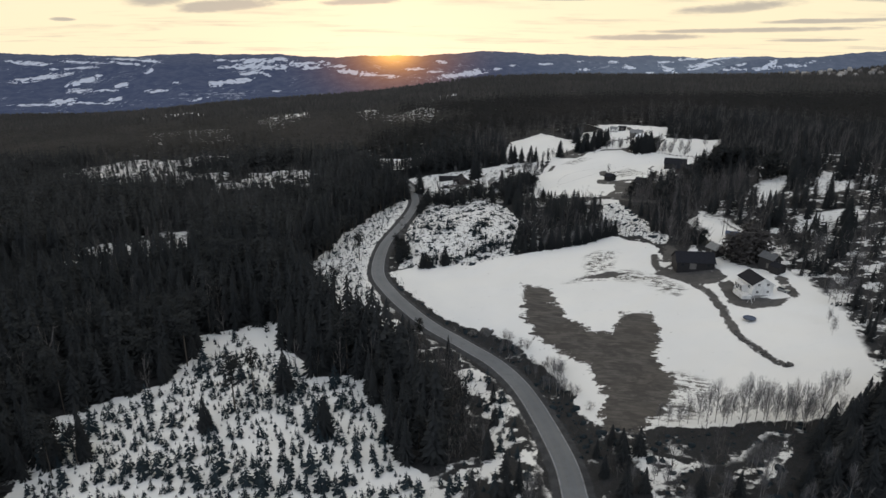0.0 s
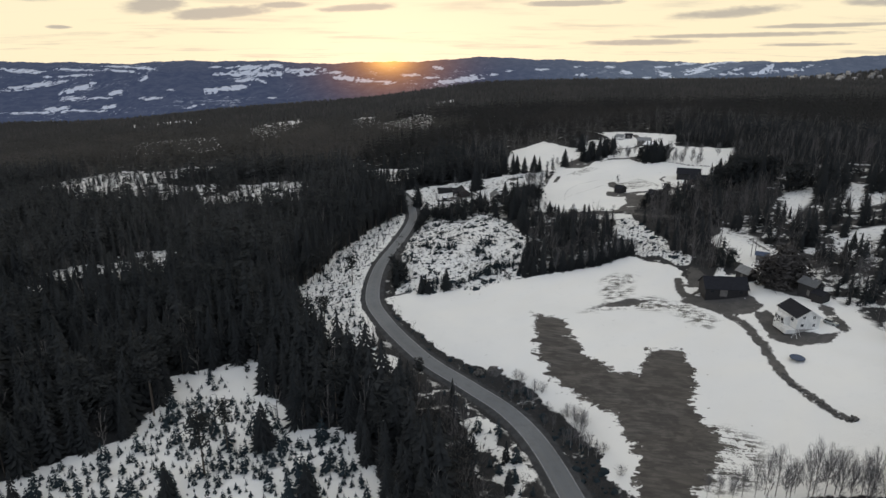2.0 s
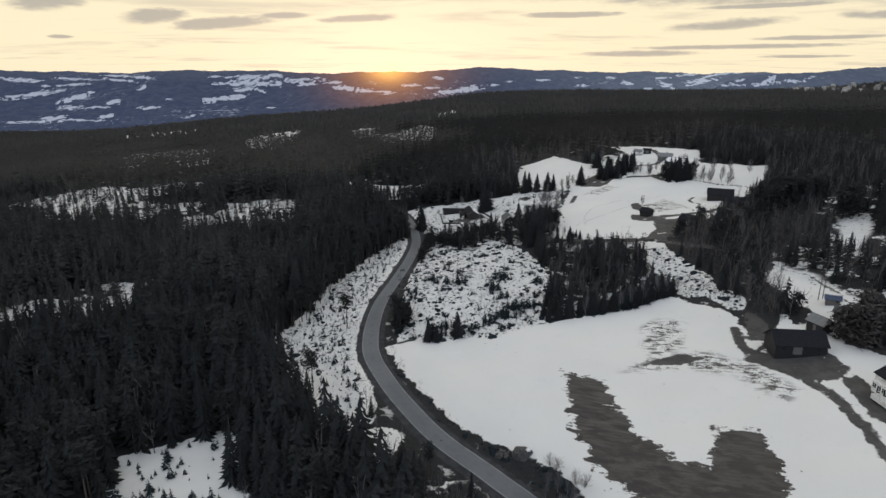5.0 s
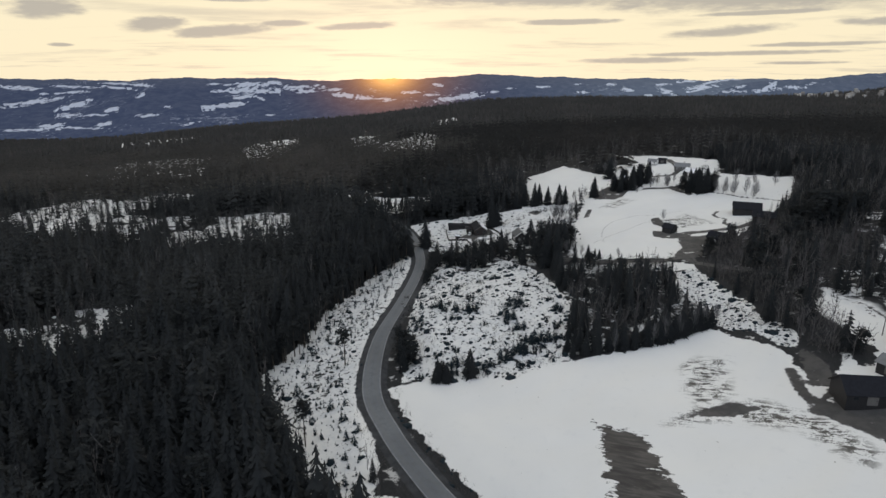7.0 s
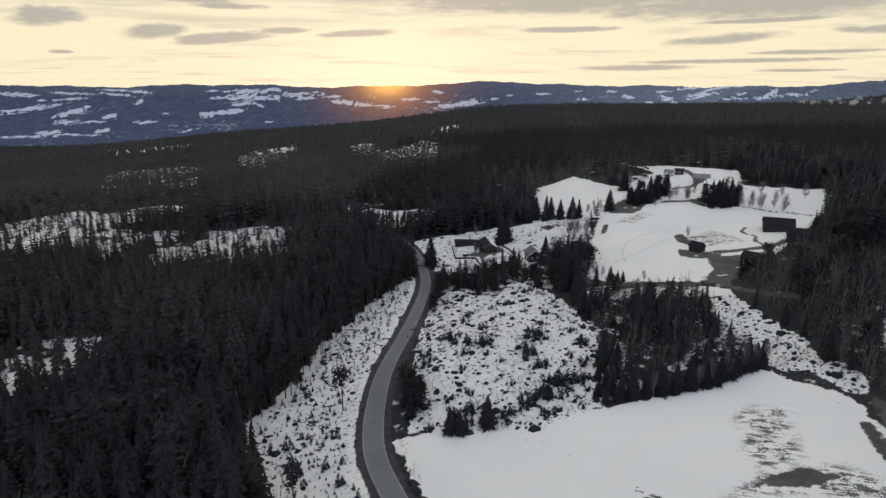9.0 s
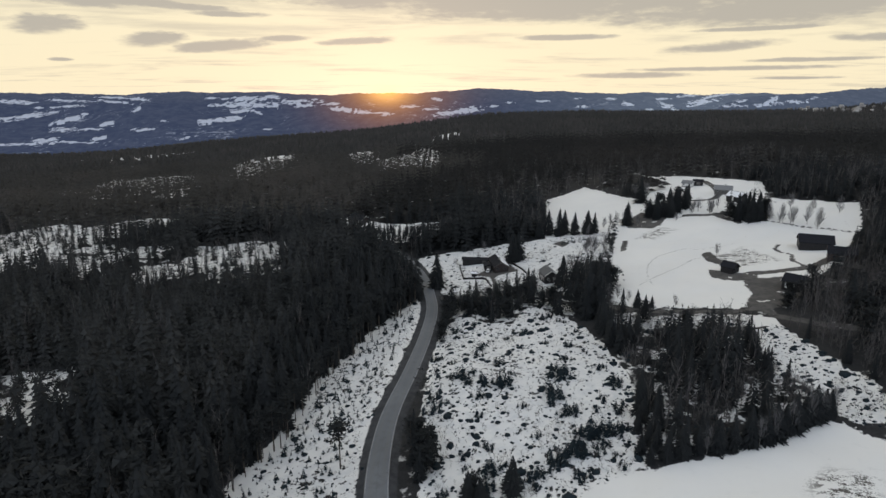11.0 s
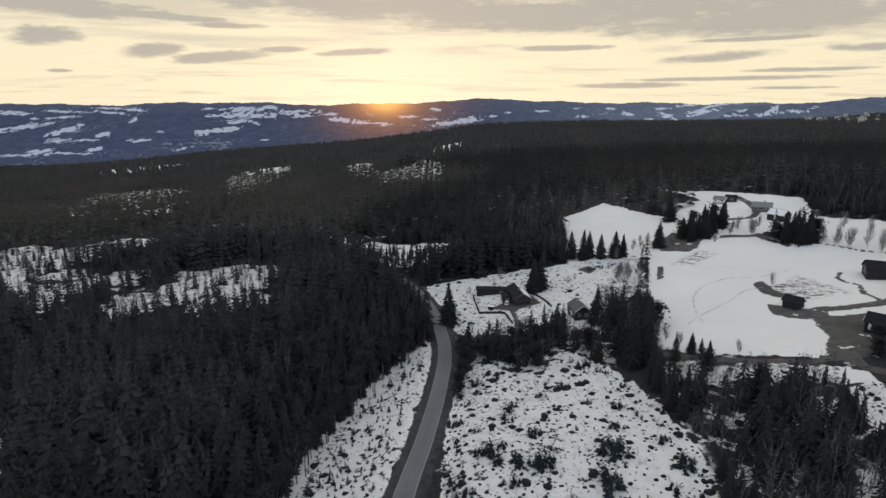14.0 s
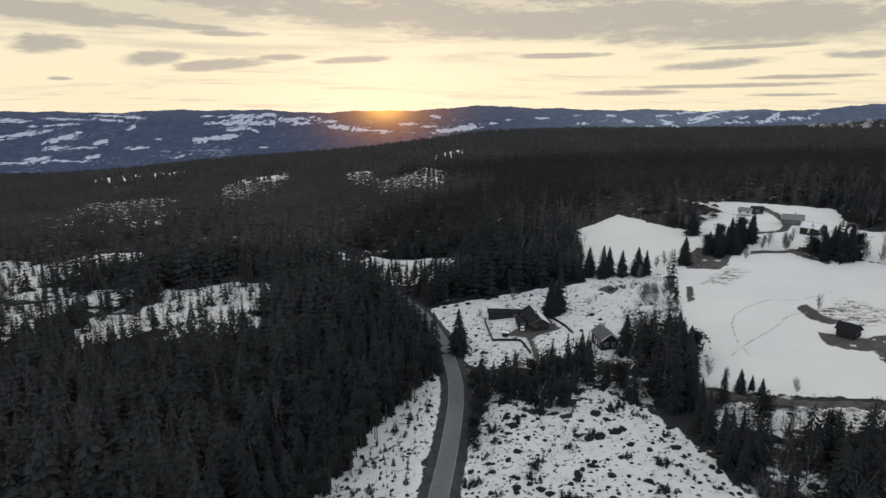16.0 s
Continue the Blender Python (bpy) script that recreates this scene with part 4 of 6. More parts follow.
LONE_SPRUCES_HILL = [(112, 500, 12), (116, 498, 14), (124, 499, 15), (128, 501, 16), (118, 505, 13), (130, 506, 15), (139, 511, 15), (128, 511, 14), (154, 477, 15), (155, 472, 16), (157, 468, 17), (160, 467, 16), (162, 470, 16), (158, 474, 16), (152, 472, 13), (164, 474, 13), (118, 534, 16), (50, 390, 15), (53, 388, 16), (55, 386, 15), (52, 394, 13), (166, 382, 18), (171, 374, 20), (175, 366, 20), (168, 368, 18), (180, 360, 19), (162, 378, 15), (196, 330, 17), (199, 336, 18), (202, 330, 16), (205, 340, 17), (209, 334, 16), (188, 318, 15), (214, 320, 15), (218, 318, 17), (152, 262, 13), (176, 252, 14), (180, 258, 12), (168, 240, 12)]
LONE_SPRUCES = LONE_SPRUCES_SOUTH + LONE_SPRUCES_MIDDLE + LONE_SPRUCES_NORTH + LONE_SPRUCES_HILL
BUSHES_SOUTH = [(133, 182, 2.0), (130.5, 183, 2.2), (137, 207, 2.4), (140, 208.8, 2.2), (24, 279, 2.8), (-10, 281, 2.8), (20, 281, 2.4), (10, 287, 2.6), (28, 296, 2.6), (-4, 297, 2.4), (8, 300, 2.4), (31.3, 301.1, 3.0), (17.4, 302.6, 3.2), (16.7, 305, 6.2), (-14.9, 306.4, 2.6), (38, 309.1, 3.6), (4.4, 313, 4.4), (1.8, 312.3, 6.4), (22, 319, 2.8), (-10.2, 319, 4.2), (35, 320, 3.0), (23.5, 317.2, 5.8), (-5, 322, 2.6), (-8, 318.3, 6.2), (2.9, 325.7, 3.6)]
BUSHES_MIDDLE = [(25.5, 327, 3.0), (-16.5, 328.7, 2.8), (30, 338, 2.8), (-16.8, 338.8, 2.6), (-0.8, 340.8, 3.6), (22, 343, 2.2), (9.3, 349, 2.4), (-12, 350, 2.4), (16.2, 353, 3.0), (-8.7, 362.4, 3.2), (-2, 364.6, 3.6), (50, 369, 2.6), (27.9, 369.3, 3.0), (46, 372, 3.0), (5, 374, 3.2), (-4, 378, 3.4), (12, 378, 3.4), (-5, 392, 3.0), (-10, 396, 2.6), (-13, 399, 3.0), (-8, 399, 3.2), (53, 466, 2.2), (56, 467, 2.6), (60, 467, 2.2)]
BUSHES_HILL = [(14, 277, 4.6), (16.4, 278.4, 5.2), (18.6, 277, 4.2), (12, 275, 3.4), (20.6, 279.6, 3.6), (25, 286, 4.6), (27, 287.4, 5.0), (23.4, 284, 3.4), (22.4, 296, 4.0), (-4, 307.6, 3.4), (-2.5, 336, 3.6), (-2.6, 273.7, 4.6), (-5, 269, 4.4), (5, 270, 3.4), (8, 273, 3.2), (-17.4, 304, 4.2), (-18.4, 311, 3.6), (32, 286, 4.4), (35, 296, 3.8)]
BUSHES = BUSHES_SOUTH + BUSHES_MIDDLE + BUSHES_HILL
DOMED_TREES = [(121, 229.5, 12.5), (125.5, 234.5, 14), (128.5, 230.5, 11.5), (119, 234, 10.5), (124, 229, 11)]
ROUND_TREES = [(115, 254, 8), (48, 392, 9), (54, 398, 11), (6, 392, 7), (14, 389, 8), (70, 340, 9), (60, 352, 9), (-20.5, 283, 8.4), (-21.5, 291, 7.4), (-20, 277, 8.2), (-18.5, 287, 6.8), (-17.5, 280, 6.6), (-8, 268.5, 5.2), (-15, 356, 5.6), (-14.4, 362, 6.6), (-13, 369, 7.4), (-11.4, 377, 7.8), (-11, 385, 7.4), (-12.2, 391, 6.6), (4, 376, 8), (12, 371, 8.6), (20, 386, 9), (31, 378, 9), (-4, 381, 7.6), (113, 504, 9), (121, 509, 12), (134, 514, 12), (150, 478, 10), (166, 471, 11), (44, 394, 10), (60, 394, 10), (58, 402, 9), (174, 380, 18), (182, 372, 17), (164, 362, 17), (172, 368, 20), (178, 382, 17), (160, 370, 15), (188, 366, 17), (186, 342, 14), (192, 346, 15), (150, 352, 14), (142, 344, 13), (134, 350, 12), (132, 336, 12), (124, 330, 11), (118, 318, 11), (114, 300, 10), (116, 284, 10), (142, 330, 13), (116, 358, 7), (121, 356, 8), (126, 360, 9), (130, 368, 9), (112, 352, 6)]
SHRUBS = [(22.5, 197, 4.0), (24, 195, 4.2), (27.5, 190, 4.2), (29.5, 188, 4.4), (36, 173, 5.2), (37.5, 170.5, 5.4), (34.5, 175.5, 4.6), (40, 157, 3.4), (19, 196, 3.0), (30, 181, 3.2), (33.4, 176, 3.0), (41.5, 147, 3.2), (62, 464, 4), (66, 458, 4.5), (70, 455, 4.5), (40, 452, 4), (44, 456, 3.6), (28, 458, 3.6), (6, 456, 3.6), (-6, 452, 3.4), (34, 396, 4), (-14, 420, 3.6), (-12, 426, 3)]
LONE_PINES = [(-62, 156, 20), (-59, 165, 17), (-41.3, 281, 15), (-45.5, 236, 15)]
LONE_BIRCHES_SOUTH = [(97, 122, 10), (94, 123, 11), (91, 124, 10), (87, 124.5, 12), (83.7, 125.7, 12), (88.5, 126, 13), (90, 126, 10), (85.5, 126.8, 9), (82, 127.5, 10), (80, 128, 12), (87.5, 129, 12), (85.4, 129.1, 11), (83.6, 129.8, 10), (94.4, 129.9, 12), (78.5, 130, 13), (75, 130, 12), (80.6, 130.1, 12), (70.8, 130.5, 9), (76.6, 130.8, 14), (72, 131, 11), (97.8, 131.8, 11), (69.5, 132, 13), (73.5, 132, 9), (60.5, 132, 8)]
LONE_BIRCHES_MIDDLE = [(65.5, 132.5, 10), (67.7, 132.8, 11.5), (63, 133, 9), (58, 133, 8), (56, 134, 7), (105, 138, 7), (38, 156, 6), (36.5, 158, 8), (35.5, 160, 7), (34.8, 161, 11), (33, 163, 9), (118, 165, 7), (31.5, 165, 6), (37.5, 167.6, 7), (35.8, 169.6, 6), (30, 172, 6), (121, 172, 6), (28, 174, 5), (26, 184, 6.5), (23, 184, 5), (136, 185, 9), (129.4, 185.8, 9), (131.8, 186.2, 10), (134.2, 186.7, 10)]
LONE_BIRCHES_NORTH = [(25.2, 187.4, 5), (20, 187.5, 5), (23.1, 188.7, 6.5), (21, 190, 6), (149, 202.2, 11), (146.3, 203.3, 11), (147.9, 226.8, 9), (150.8, 227.4, 9), (147.2, 243.6, 8), (49, 273.6, 8), (62, 274.3, 9), (66, 275.8, 10), (71.5, 277.6, 10), (77, 279.6, 10), (81, 281.2, 9), (86, 284, 8), (88, 287, 7), (76, 364, 5), (61, 374, 6), (58, 379, 7), (55, 381, 7), (117, 420, 7), (61, 444, 8), (64, 448, 9)]
LONE_BIRCHES_FAR = [(166, 466, 10), (168, 459, 9), (172, 456, 10), (179, 444, 9), (138, 498, 7), (144, 488, 9), (152, 480, 8), (121, 538, 13), (124, 541, 12), (116, 537, 12), (82, 489, 7), (86, 490, 8), (90, 491, 8), (61, 447, 9), (65, 444, 9), (70, 442, 8), (63, 450, 8), (71, 449, 9), (183, 449, 10), (67, 452, 8), (179, 453, 12), (174, 457, 10), (200, 460, 10), (170, 460, 11), (10, 468, 7), (30, 470, 7), (192, 470, 9), (184, 478, 10), (70, 478, 7), (84, 480, 7), (151, 480, 10), (100, 484, 7), (122, 484, 6), (143, 488, 10), (176, 488, 9), (134, 492, 8), (146, 494, 7), (140, 497, 9), (152, 498, 8)]
LONE_BIRCHES = LONE_BIRCHES_SOUTH + LONE_BIRCHES_MIDDLE + LONE_BIRCHES_NORTH + LONE_BIRCHES_FAR


def build_trees():
    spruce_models = [tree_thing("spruce_tree", cone_stem(0, 0.9, 0.014, 0.003), spruce_crown(15, 11, r), BARK, SPRUCE, "tall dark green spruce standing in old snow", "tree", "spruces at the forest edge") for r in (0.17, 0.20, 0.15)]
    lone_models = [tree_thing("spruce_tree", cone_stem(0, 0.9, 0.018, 0.003), spruce_crown(18, 14, r, 0.03), BARK, SPRUCE, "broad dark green spruce standing alone in the snow", "tree", "solitary spruces") for r in (0.25, 0.28)]
    lone = np.array(LONE_SPRUCES)
    plant(lone_models, standing(lone[:, 0], lone[:, 1]), lone[:, 2], (0.95, 1.3))
    def clump():
        """A close group of small evergreens."""
        out = []
        for k in range(10):
            v, f = spruce_crown(6, 7, 0.42, 0.02) if k % 2 else pine_crown(5, 7, 0.42, 0.05)
            h, a, r = rng.uniform(0.35, 1.0), rng.uniform(0, 6.28), rng.uniform(0, 0.85)
            out.append((v * (h, h, h) + (np.cos(a) * r, np.sin(a) * r * 0.7, 0), f))
        out.append(twig_crown(9, 8, 0.7, 3.0, 0.02))
        return joined(out)

    young = np.stack([rng.uniform(-84, -14, 260), rng.uniform(505, 536, 260)], -1)
    young = young[(inside(*young.T, GLADES[0]) > 1) & (lanes(*young.T) < -5) & (rng.uniform(0, 1, 260) < 0.5)]
    thicket("glade_spruces", "small dark spruces growing over the forest glade", "forest", [spruce_crown(9, 8, r, 0.04) for r in (0.18, 0.22)], standing(*young.T), rng.uniform(4.5, 9.5, len(young)), SPRUCE)
    bush_model = [tree_thing("evergreen_bush", cone_stem(0, 0.7, 0.03, 0.006), clump(), BARK, SAPLING, "dark clump of small evergreens growing out of the snow", "bush", "evergreen bushes") for _ in range(3)]
    bx, by = rng.uniform(-20, 42, 400), rng.uniform(264, 384, 400)
    more = (inside(bx, by, FELLED) > 1.5) & (rng.uniform(0, 1, 400) < np.where((by < 288) | (inside(bx, by, FELLED) < 5), 0.5, 0.07))
    lone = np.vstack([np.array(BUSHES), np.stack([bx[more], by[more], rng.uniform(1.0, 2.6, more.sum())], -1)])
    plant(bush_model, standing(lone[:, 0], lone[:, 1]), lone[:, 2], (0.9, 1.2))
    round_models = [tree_thing("bushy_tree", cone_stem(0, 0.9, 0.022, 0.006, 6), pine_crown(54, 16, 0.36, 0.08), BARK, PINE, "broad bushy dark evergreen standing in the snow", "tree", "bushy evergreens") for _ in range(2)]
    lone = np.array(ROUND_TREES)
    plant(round_models, standing(lone[:, 0], lone[:, 1]), lone[:, 2])
    domed = [tree_thing("broad_tree", cone_stem(0, 0.8, 0.03, 0.008, 6), joined([pine_crown(64, 22, 0.42, 0.08), twig_crown(24, 14, 0.40, 1.6, 0.12)]), BARK, BRUSH_TWIGS, "broad brown tree with a dense domed crown of twigs", "tree", "broad trees in the farmyard") for _ in range(2)]
    lone = np.array(DOMED_TREES)
    plant(domed, standing(lone[:, 0], lone[:, 1]), lone[:, 2])
    pine_models = [tree_thing("pine_tree", cone_stem(0, 0.95, 0.013, 0.004, 6), pine_crown(26, 18, 0.17, lo), BARK, PINE, "slender pine with a bare trunk and loose crown", "tree", "pines left standing") for lo in (0.52, 0.58)]
    rim = np.array(VERGE)[:6][::-1]
    steps = np.linspace(0, len(rim) - 1.01, 46)
    k = steps.astype(int)
    rim = rim[k] + (rim[k + 1] - rim[k]) * (steps - k)[:, None] + rng.normal(0, 1.1, (46, 2)) + (-0.8, 0)
    edge_pines = [tree_thing("edge_pine", cone_stem(0, 0.95, 0.014, 0.004, 6), pine_crown(22, 16, 0.17, lo), BARK, PINE, "tall pine with a bare trunk at the forest edge", "tree", "pines along the forest edge") for lo in (0.48, 0.56)]
    plant(edge_pines, standing(rim[:, 0], rim[:, 1]), rng.uniform(9, 15, 46))
    birch_models = [tree_thing("birch_tree", cone_stem(0, 0.9, 0.007, 0.002), twig_crown(48, 26, 0.19, 0.78, 0.22), WHITE_BARK, BIRCH, "leafless grey-brown birch with fine bare twigs", "tree", "bare birches") for _ in range(3)]
    far_birches = [tree_thing("birch_tree", cone_stem(0, 0.95, 0.012, 0.003), twig_crown(44, 22, 0.25, 1.9, 0.12), WHITE_BARK, BIRCH, "leafless grey birch at the edge of a snowy field", "tree", "bare birches round the upper fields") for _ in range(2)]
    shrubs = [tree_thing("willow_bush", cone_stem(0, 0.5, 0.02, 0.004), joined([twig_crown(44, 20, 0.60, 2.0, 0.03), twig_crown(20, 14, 0.35, 2.0, 0.02)]), BARK, BIRCH, "bare grey willow bush on the road bank", "bush", "willow bushes on the bank") for _ in range(2)]
    lone = np.array(SHRUBS)
    plant(shrubs, standing(lone[:, 0], lone[:, 1]), lone[:, 2])
    sapling_models = [tree_thing("spruce_sapling", cone_stem(0, 0.8, 0.02, 0.004, 4), spruce_crown(7, 7, r, 0.03), BARK, SAPLING, "young planted spruce sticking out of the snow", "sapling", "saplings in the plantation") for r in (0.26, 0.32, 0.22)]
    spruce_kinds = [spruce_crown(13, 8, r, 0.10) for r in (0.16, 0.18, 0.195, 0.17)]
    back_kinds = [spruce_crown(8, 6, r, 0.08) for r in (0.165, 0.19, 0.21)]
    west_kinds = [spruce_crown(10, 7, r, 0.10) for r in (0.165, 0.185, 0.205)]
    mid_kinds = [spruce_crown(3, 4, r, 0.15) for r in (0.18, 0.21, 0.24)]
    far_kinds = [cone_crown(2, 5, r) for r in (0.22, 0.27)]
    pine_kinds = [pine_crown(10, 10, 0.19, 0.42) for _ in range(3)]
    birch_kinds = [joined([cone_stem(0, 0.9, 0.012, 0.002, 3), twig_crown(8, 8, 0.24, 3.1, 0.15)]) for _ in range(3)]
    brush_kinds = [twig_crown(7, 5, 0.42, 4.0, 0.02) for _ in range(4)]

    # near forest
    x, y, edge = forest_places(-15, 560, 4.1)
    east = region(x, y, [EAST_WOOD]) > 0
    birch = (region(x, y, [BRUSH]) > 0) | east | ((x > 84) & (y > 245) & (y < 470))
    bog = region(*warp(x, y, 7.0), BOGS) > 0
    u = rng.uniform(0, 1, x.shape)
    copse = inside(x, y, COPSE) > 0
    grove = region(x, y, [GROVE, *GROVES[1:3]]) > 0
    low = copse | grove | ((x > 84) & (y > 478))
    dark_east = inside(x, y, EAST_DARK) > 0
    thin = np.where(dark_east, 1.0, np.where(region(x, y, [EAST_WOOD]) > 0, np.where(y > 250, 0.85, 0.75), np.where(copse, 1.0, np.where(grove, 1.0, np.where(inside(x, y, TOP_WOOD) > 0, 0.0, np.where(bog, np.where(np.sin(x * 0.13 + np.sin(y * 0.11) * 2) * np.sin(y * 0.12 + np.cos(x * 0.07) * 2) > -0.05, 1.0, 0.55), np.where(region(x, y, [BRUSH]) > 0, 0.5, 1.0)))))))
    keep = rng.uniform(0, 1, x.shape) < thin
    mixed = 0.10 + 0.16 * (np.sin(x * 0.021 + np.sin(y * 0.017) * 2) * np.sin(y * 0.024 + np.cos(x * 0.013) * 2) > 0.1)
    kind = np.where(birch, np.where(u < 0.55, 2, 0), np.where(u < mixed, 1, np.where(u < mixed + 0.05, 2, 0)))
    kind = np.where((x > 20) & (y > 478) & (u < 0.35), 2, kind)
    kind = np.where(bog, np.where(u < 0.30, 1, np.where(u < 0.72, 2, 0)), kind)
    kind = np.where(copse & (u < 0.45 + 0.2 * (y < 292)), 2, np.where(grove & (u < np.where(y > 422, 1.01, 0.34)), 2, kind))
    kind = np.where(east & (y < 262) & (u < 0.72), 2, kind)
    kind = np.where((inside(x, y, BRUSH) > 0) & ((x < 88) | (y > 124)), 2, kind)
    kind = np.where((kind == 0) & (inside(x, y, FIELD) > -9) & (y < 137) & (x < 98), 2, kind)
    bend = np.interp(y, ROAD_LINE[:, 1], ROAD_LINE[:, 0])
    roadside = (x < bend) & (x > bend - 30) & (y > 85) & (y < 240)
    keep &= (region(x, y, [STRIP, SLIVER]) < 0) | (rng.uniform(0, 1, x.shape) < 0.36)
    clump = roadside & (region(x, y, [STRIP, SLIVER, NURSERY]) < 0) & (y < 190)
    kind = np.where(roadside & (u > np.where(clump, 0.25, 0.5)), 2, kind)
    high = rng.normal(17.5, 2.6, x.shape) * np.where(bog, 0.50, 1.0) * np.where(inside(x, y, BRUSH) > 0, 0.65, 1.0) * np.where(roadside, 0.55, 1.0) * np.where(birch, 0.72, 1.0) * np.where(low, np.where(grove, 0.62, 0.66), 1.0) * np.where(kind == 1, 1.05, 1.0) * np.where(east, np.where(y < 262, 0.72, 0.9), 1.0)
    high = np.where(grove & (y > 422), high * 0.55, high)
    keep &= (np.abs(x - 35.5) > 6) | (y < 391) | (y > 412)
    stunted = (x < -80) & (region(x, y + 42, NEAR_BOGS) > -8)
    high = np.where(stunted & ~bog, high * 0.72, high)
    kind = np.where(dark_east & (u < 0.92), 2, kind)
    high = np.where(dark_east, high * np.where(kind == 2, 1.0, 1.1), high)
    high = np.clip(high * (0.75 + 0.25 * smooth(0, 9, edge)), 4, 24)
    x, y, edge, kind, high = x[keep], y[keep], edge[keep], kind[keep], high[keep]
    stand = np.sin(x * 0.045 + np.sin(y * 0.031) * 2) * np.sin(y * 0.052 + np.cos(x * 0.037) * 2)
    high = high * (1 + 0.16 * stand) * rng.uniform(0.82, 1.12, x.shape)
    at = standing(x, y)
    for code, models, limit, spots in ((0, spruce_models, 250, None), (1, pine_models, 30, LONE_PINES), (2, birch_models, 90, LONE_BIRCHES)):
        own = np.flatnonzero((kind == code) & (edge < (30 if code == 2 else 6)) & (y < 420) & (y > 72))
        own = own[np.argsort(y[own])][:limit]
        where, tall = at[own], high[own]
        if spots:
            lone = np.array(spots)
            where, tall = np.vstack([standing(lone[:, 0], lone[:, 1]), where]), np.r_[lone[:, 2], tall]
        if code == 2:
            away = where[:, 1] > 330
            plant(far_birches, where[away], tall[away])
            where, tall = where[~away], tall[~away]
        plant(models, where, tall)
        kind[own] = 9
    broad = (kind == 0) & (high < 12.5) & (x > -20)
    thicket("spruce_copse", "mixed copse of bushy dark spruces around the felled hill", "forest", [spruce_crown(9, 8, r, 0.03) for r in (0.25, 0.29)], at[broad], high[broad], SPRUCE)
    kind[broad] = 9
    unseen, back = (kind == 0) & (y < 95), (kind == 0) & (y > 430)
    thicket("rear_forest", "dark spruce forest behind the start of the flight", "forest", mid_kinds, at[unseen], high[unseen], SPRUCE)
    west, east_back = back & (x < -60), back & (x >= -60)
    thicket("upland_forest", "dark spruce forest between the bogs and the upper fields", "forest", back_kinds, at[east_back], high[east_back], SPRUCE, (1.0, 1.35))
    thicket("bog_forest", "conifer forest round the western bogs, haze in its pale colour", "forest", back_kinds, at[west], high[west], HAZY_SPRUCE_WEST, (1.0, 1.35))
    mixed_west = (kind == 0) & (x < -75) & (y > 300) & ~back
    thicket("west_forest", "conifer forest on the western slope, haze in its pale colour", "forest", west_kinds, at[mixed_west], high[mixed_west], HAZY_SPRUCE_WEST, (0.95, 1.35))
    kind[unseen | back | mixed_west] = 9
    thicket("spruce_forest", "dense dark spruce forest on the near hillside", "forest", spruce_kinds, at[kind == 0], high[kind == 0], SPRUCE, (0.95, 1.35))
    thicket("pine_forest", "scattered pines among the spruce forest", "forest", pine_kinds, at[kind == 1], high[kind == 1], PINE)
    thicket("birch_wood", "thicket of leafless grey-brown birches", "forest", birch_kinds, at[kind == 2], high[kind == 2], BIRCH_WOOD)

    # woods farther off
    x, y, edge = forest_places(560, 1150, 6.7)
    wet = region(*warp(x, y, 7.0), BOGS) > 0
    dense = ~wet | (rng.uniform(0, 1, x.shape) < 0.95)
    x, y, wet = x[dense], y[dense], wet[dense]
    closer = y < 770
    low = region(x, y + 60, FAR_BOGS) > 0
    tall = np.clip(rng.normal(16, 3.2, x.shape), 8, 24) * np.where(wet, 0.66, np.where(low, 0.75, 1.0))
    bare = closer & ((x > 10) & (rng.uniform(0, 1, x.shape) < np.where(y < 640, 0.45, 0.15)))
    thicket("plateau_birches", "bare grey-brown birches at the edge of the plateau forest", "forest", birch_kinds, standing(x, y)[bare], tall[bare] * 0.8, BIRCH_WOOD, (1.1, 1.5))
    x, y, wet, tall, closer = x[~bare], y[~bare], wet[~bare], tall[~bare], closer[~bare]
    edge_kinds = [spruce_crown(6, 5, r, 0.1) for r in (0.17, 0.20)] + [pine_crown(8, 6, 0.2, 0.4)]
    eastern = x + 60 * np.sin(y * 0.013) > -20
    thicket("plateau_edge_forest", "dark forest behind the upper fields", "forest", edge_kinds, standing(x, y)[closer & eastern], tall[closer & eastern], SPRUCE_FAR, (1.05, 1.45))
    thicket("west_edge_forest", "mixed forest beyond the bogs, haze in its pale colour", "forest", edge_kinds, standing(x, y)[closer & ~eastern], tall[closer & ~eastern], HAZY_FAR_WOOD, (1.05, 1.45))
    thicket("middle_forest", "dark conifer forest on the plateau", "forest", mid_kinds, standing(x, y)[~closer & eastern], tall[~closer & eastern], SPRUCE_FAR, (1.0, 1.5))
    thicket("west_middle_forest", "conifer forest falling towards the valley, haze in its pale colour", "forest", mid_kinds, standing(x, y)[~closer & ~eastern], tall[~closer & ~eastern], HAZY_FAR_WOOD, (1.0, 1.5))
    x, y, edge = forest_places(1150, 2650, 16.0)
    dense = (region(*warp(x, y, 7.0), BOGS) < 0) | (rng.uniform(0, 1, x.shape) < 0.25)
    x, y = x[dense], y[dense]
    thicket("far_forest", "endless dark forest out to the rim of the valley", "forest", far_kinds, standing(x, y), np.clip(rng.normal(15, 3, x.shape), 8, 22), HAZY_FAR_WOOD, (1.0, 1.5))

    # plantation of saplings, and small spruces on the verge
    gx, gy = [a.ravel() for a in np.meshgrid(np.arange(-125, 30, 2.3), np.arange(75, 400, 2.3))]
    gx, gy = gx + rng.uniform(-1, 1, gx.shape), gy + rng.uniform(-1, 1, gy.shape)
    gap, _ = road_gap(gx, gy)
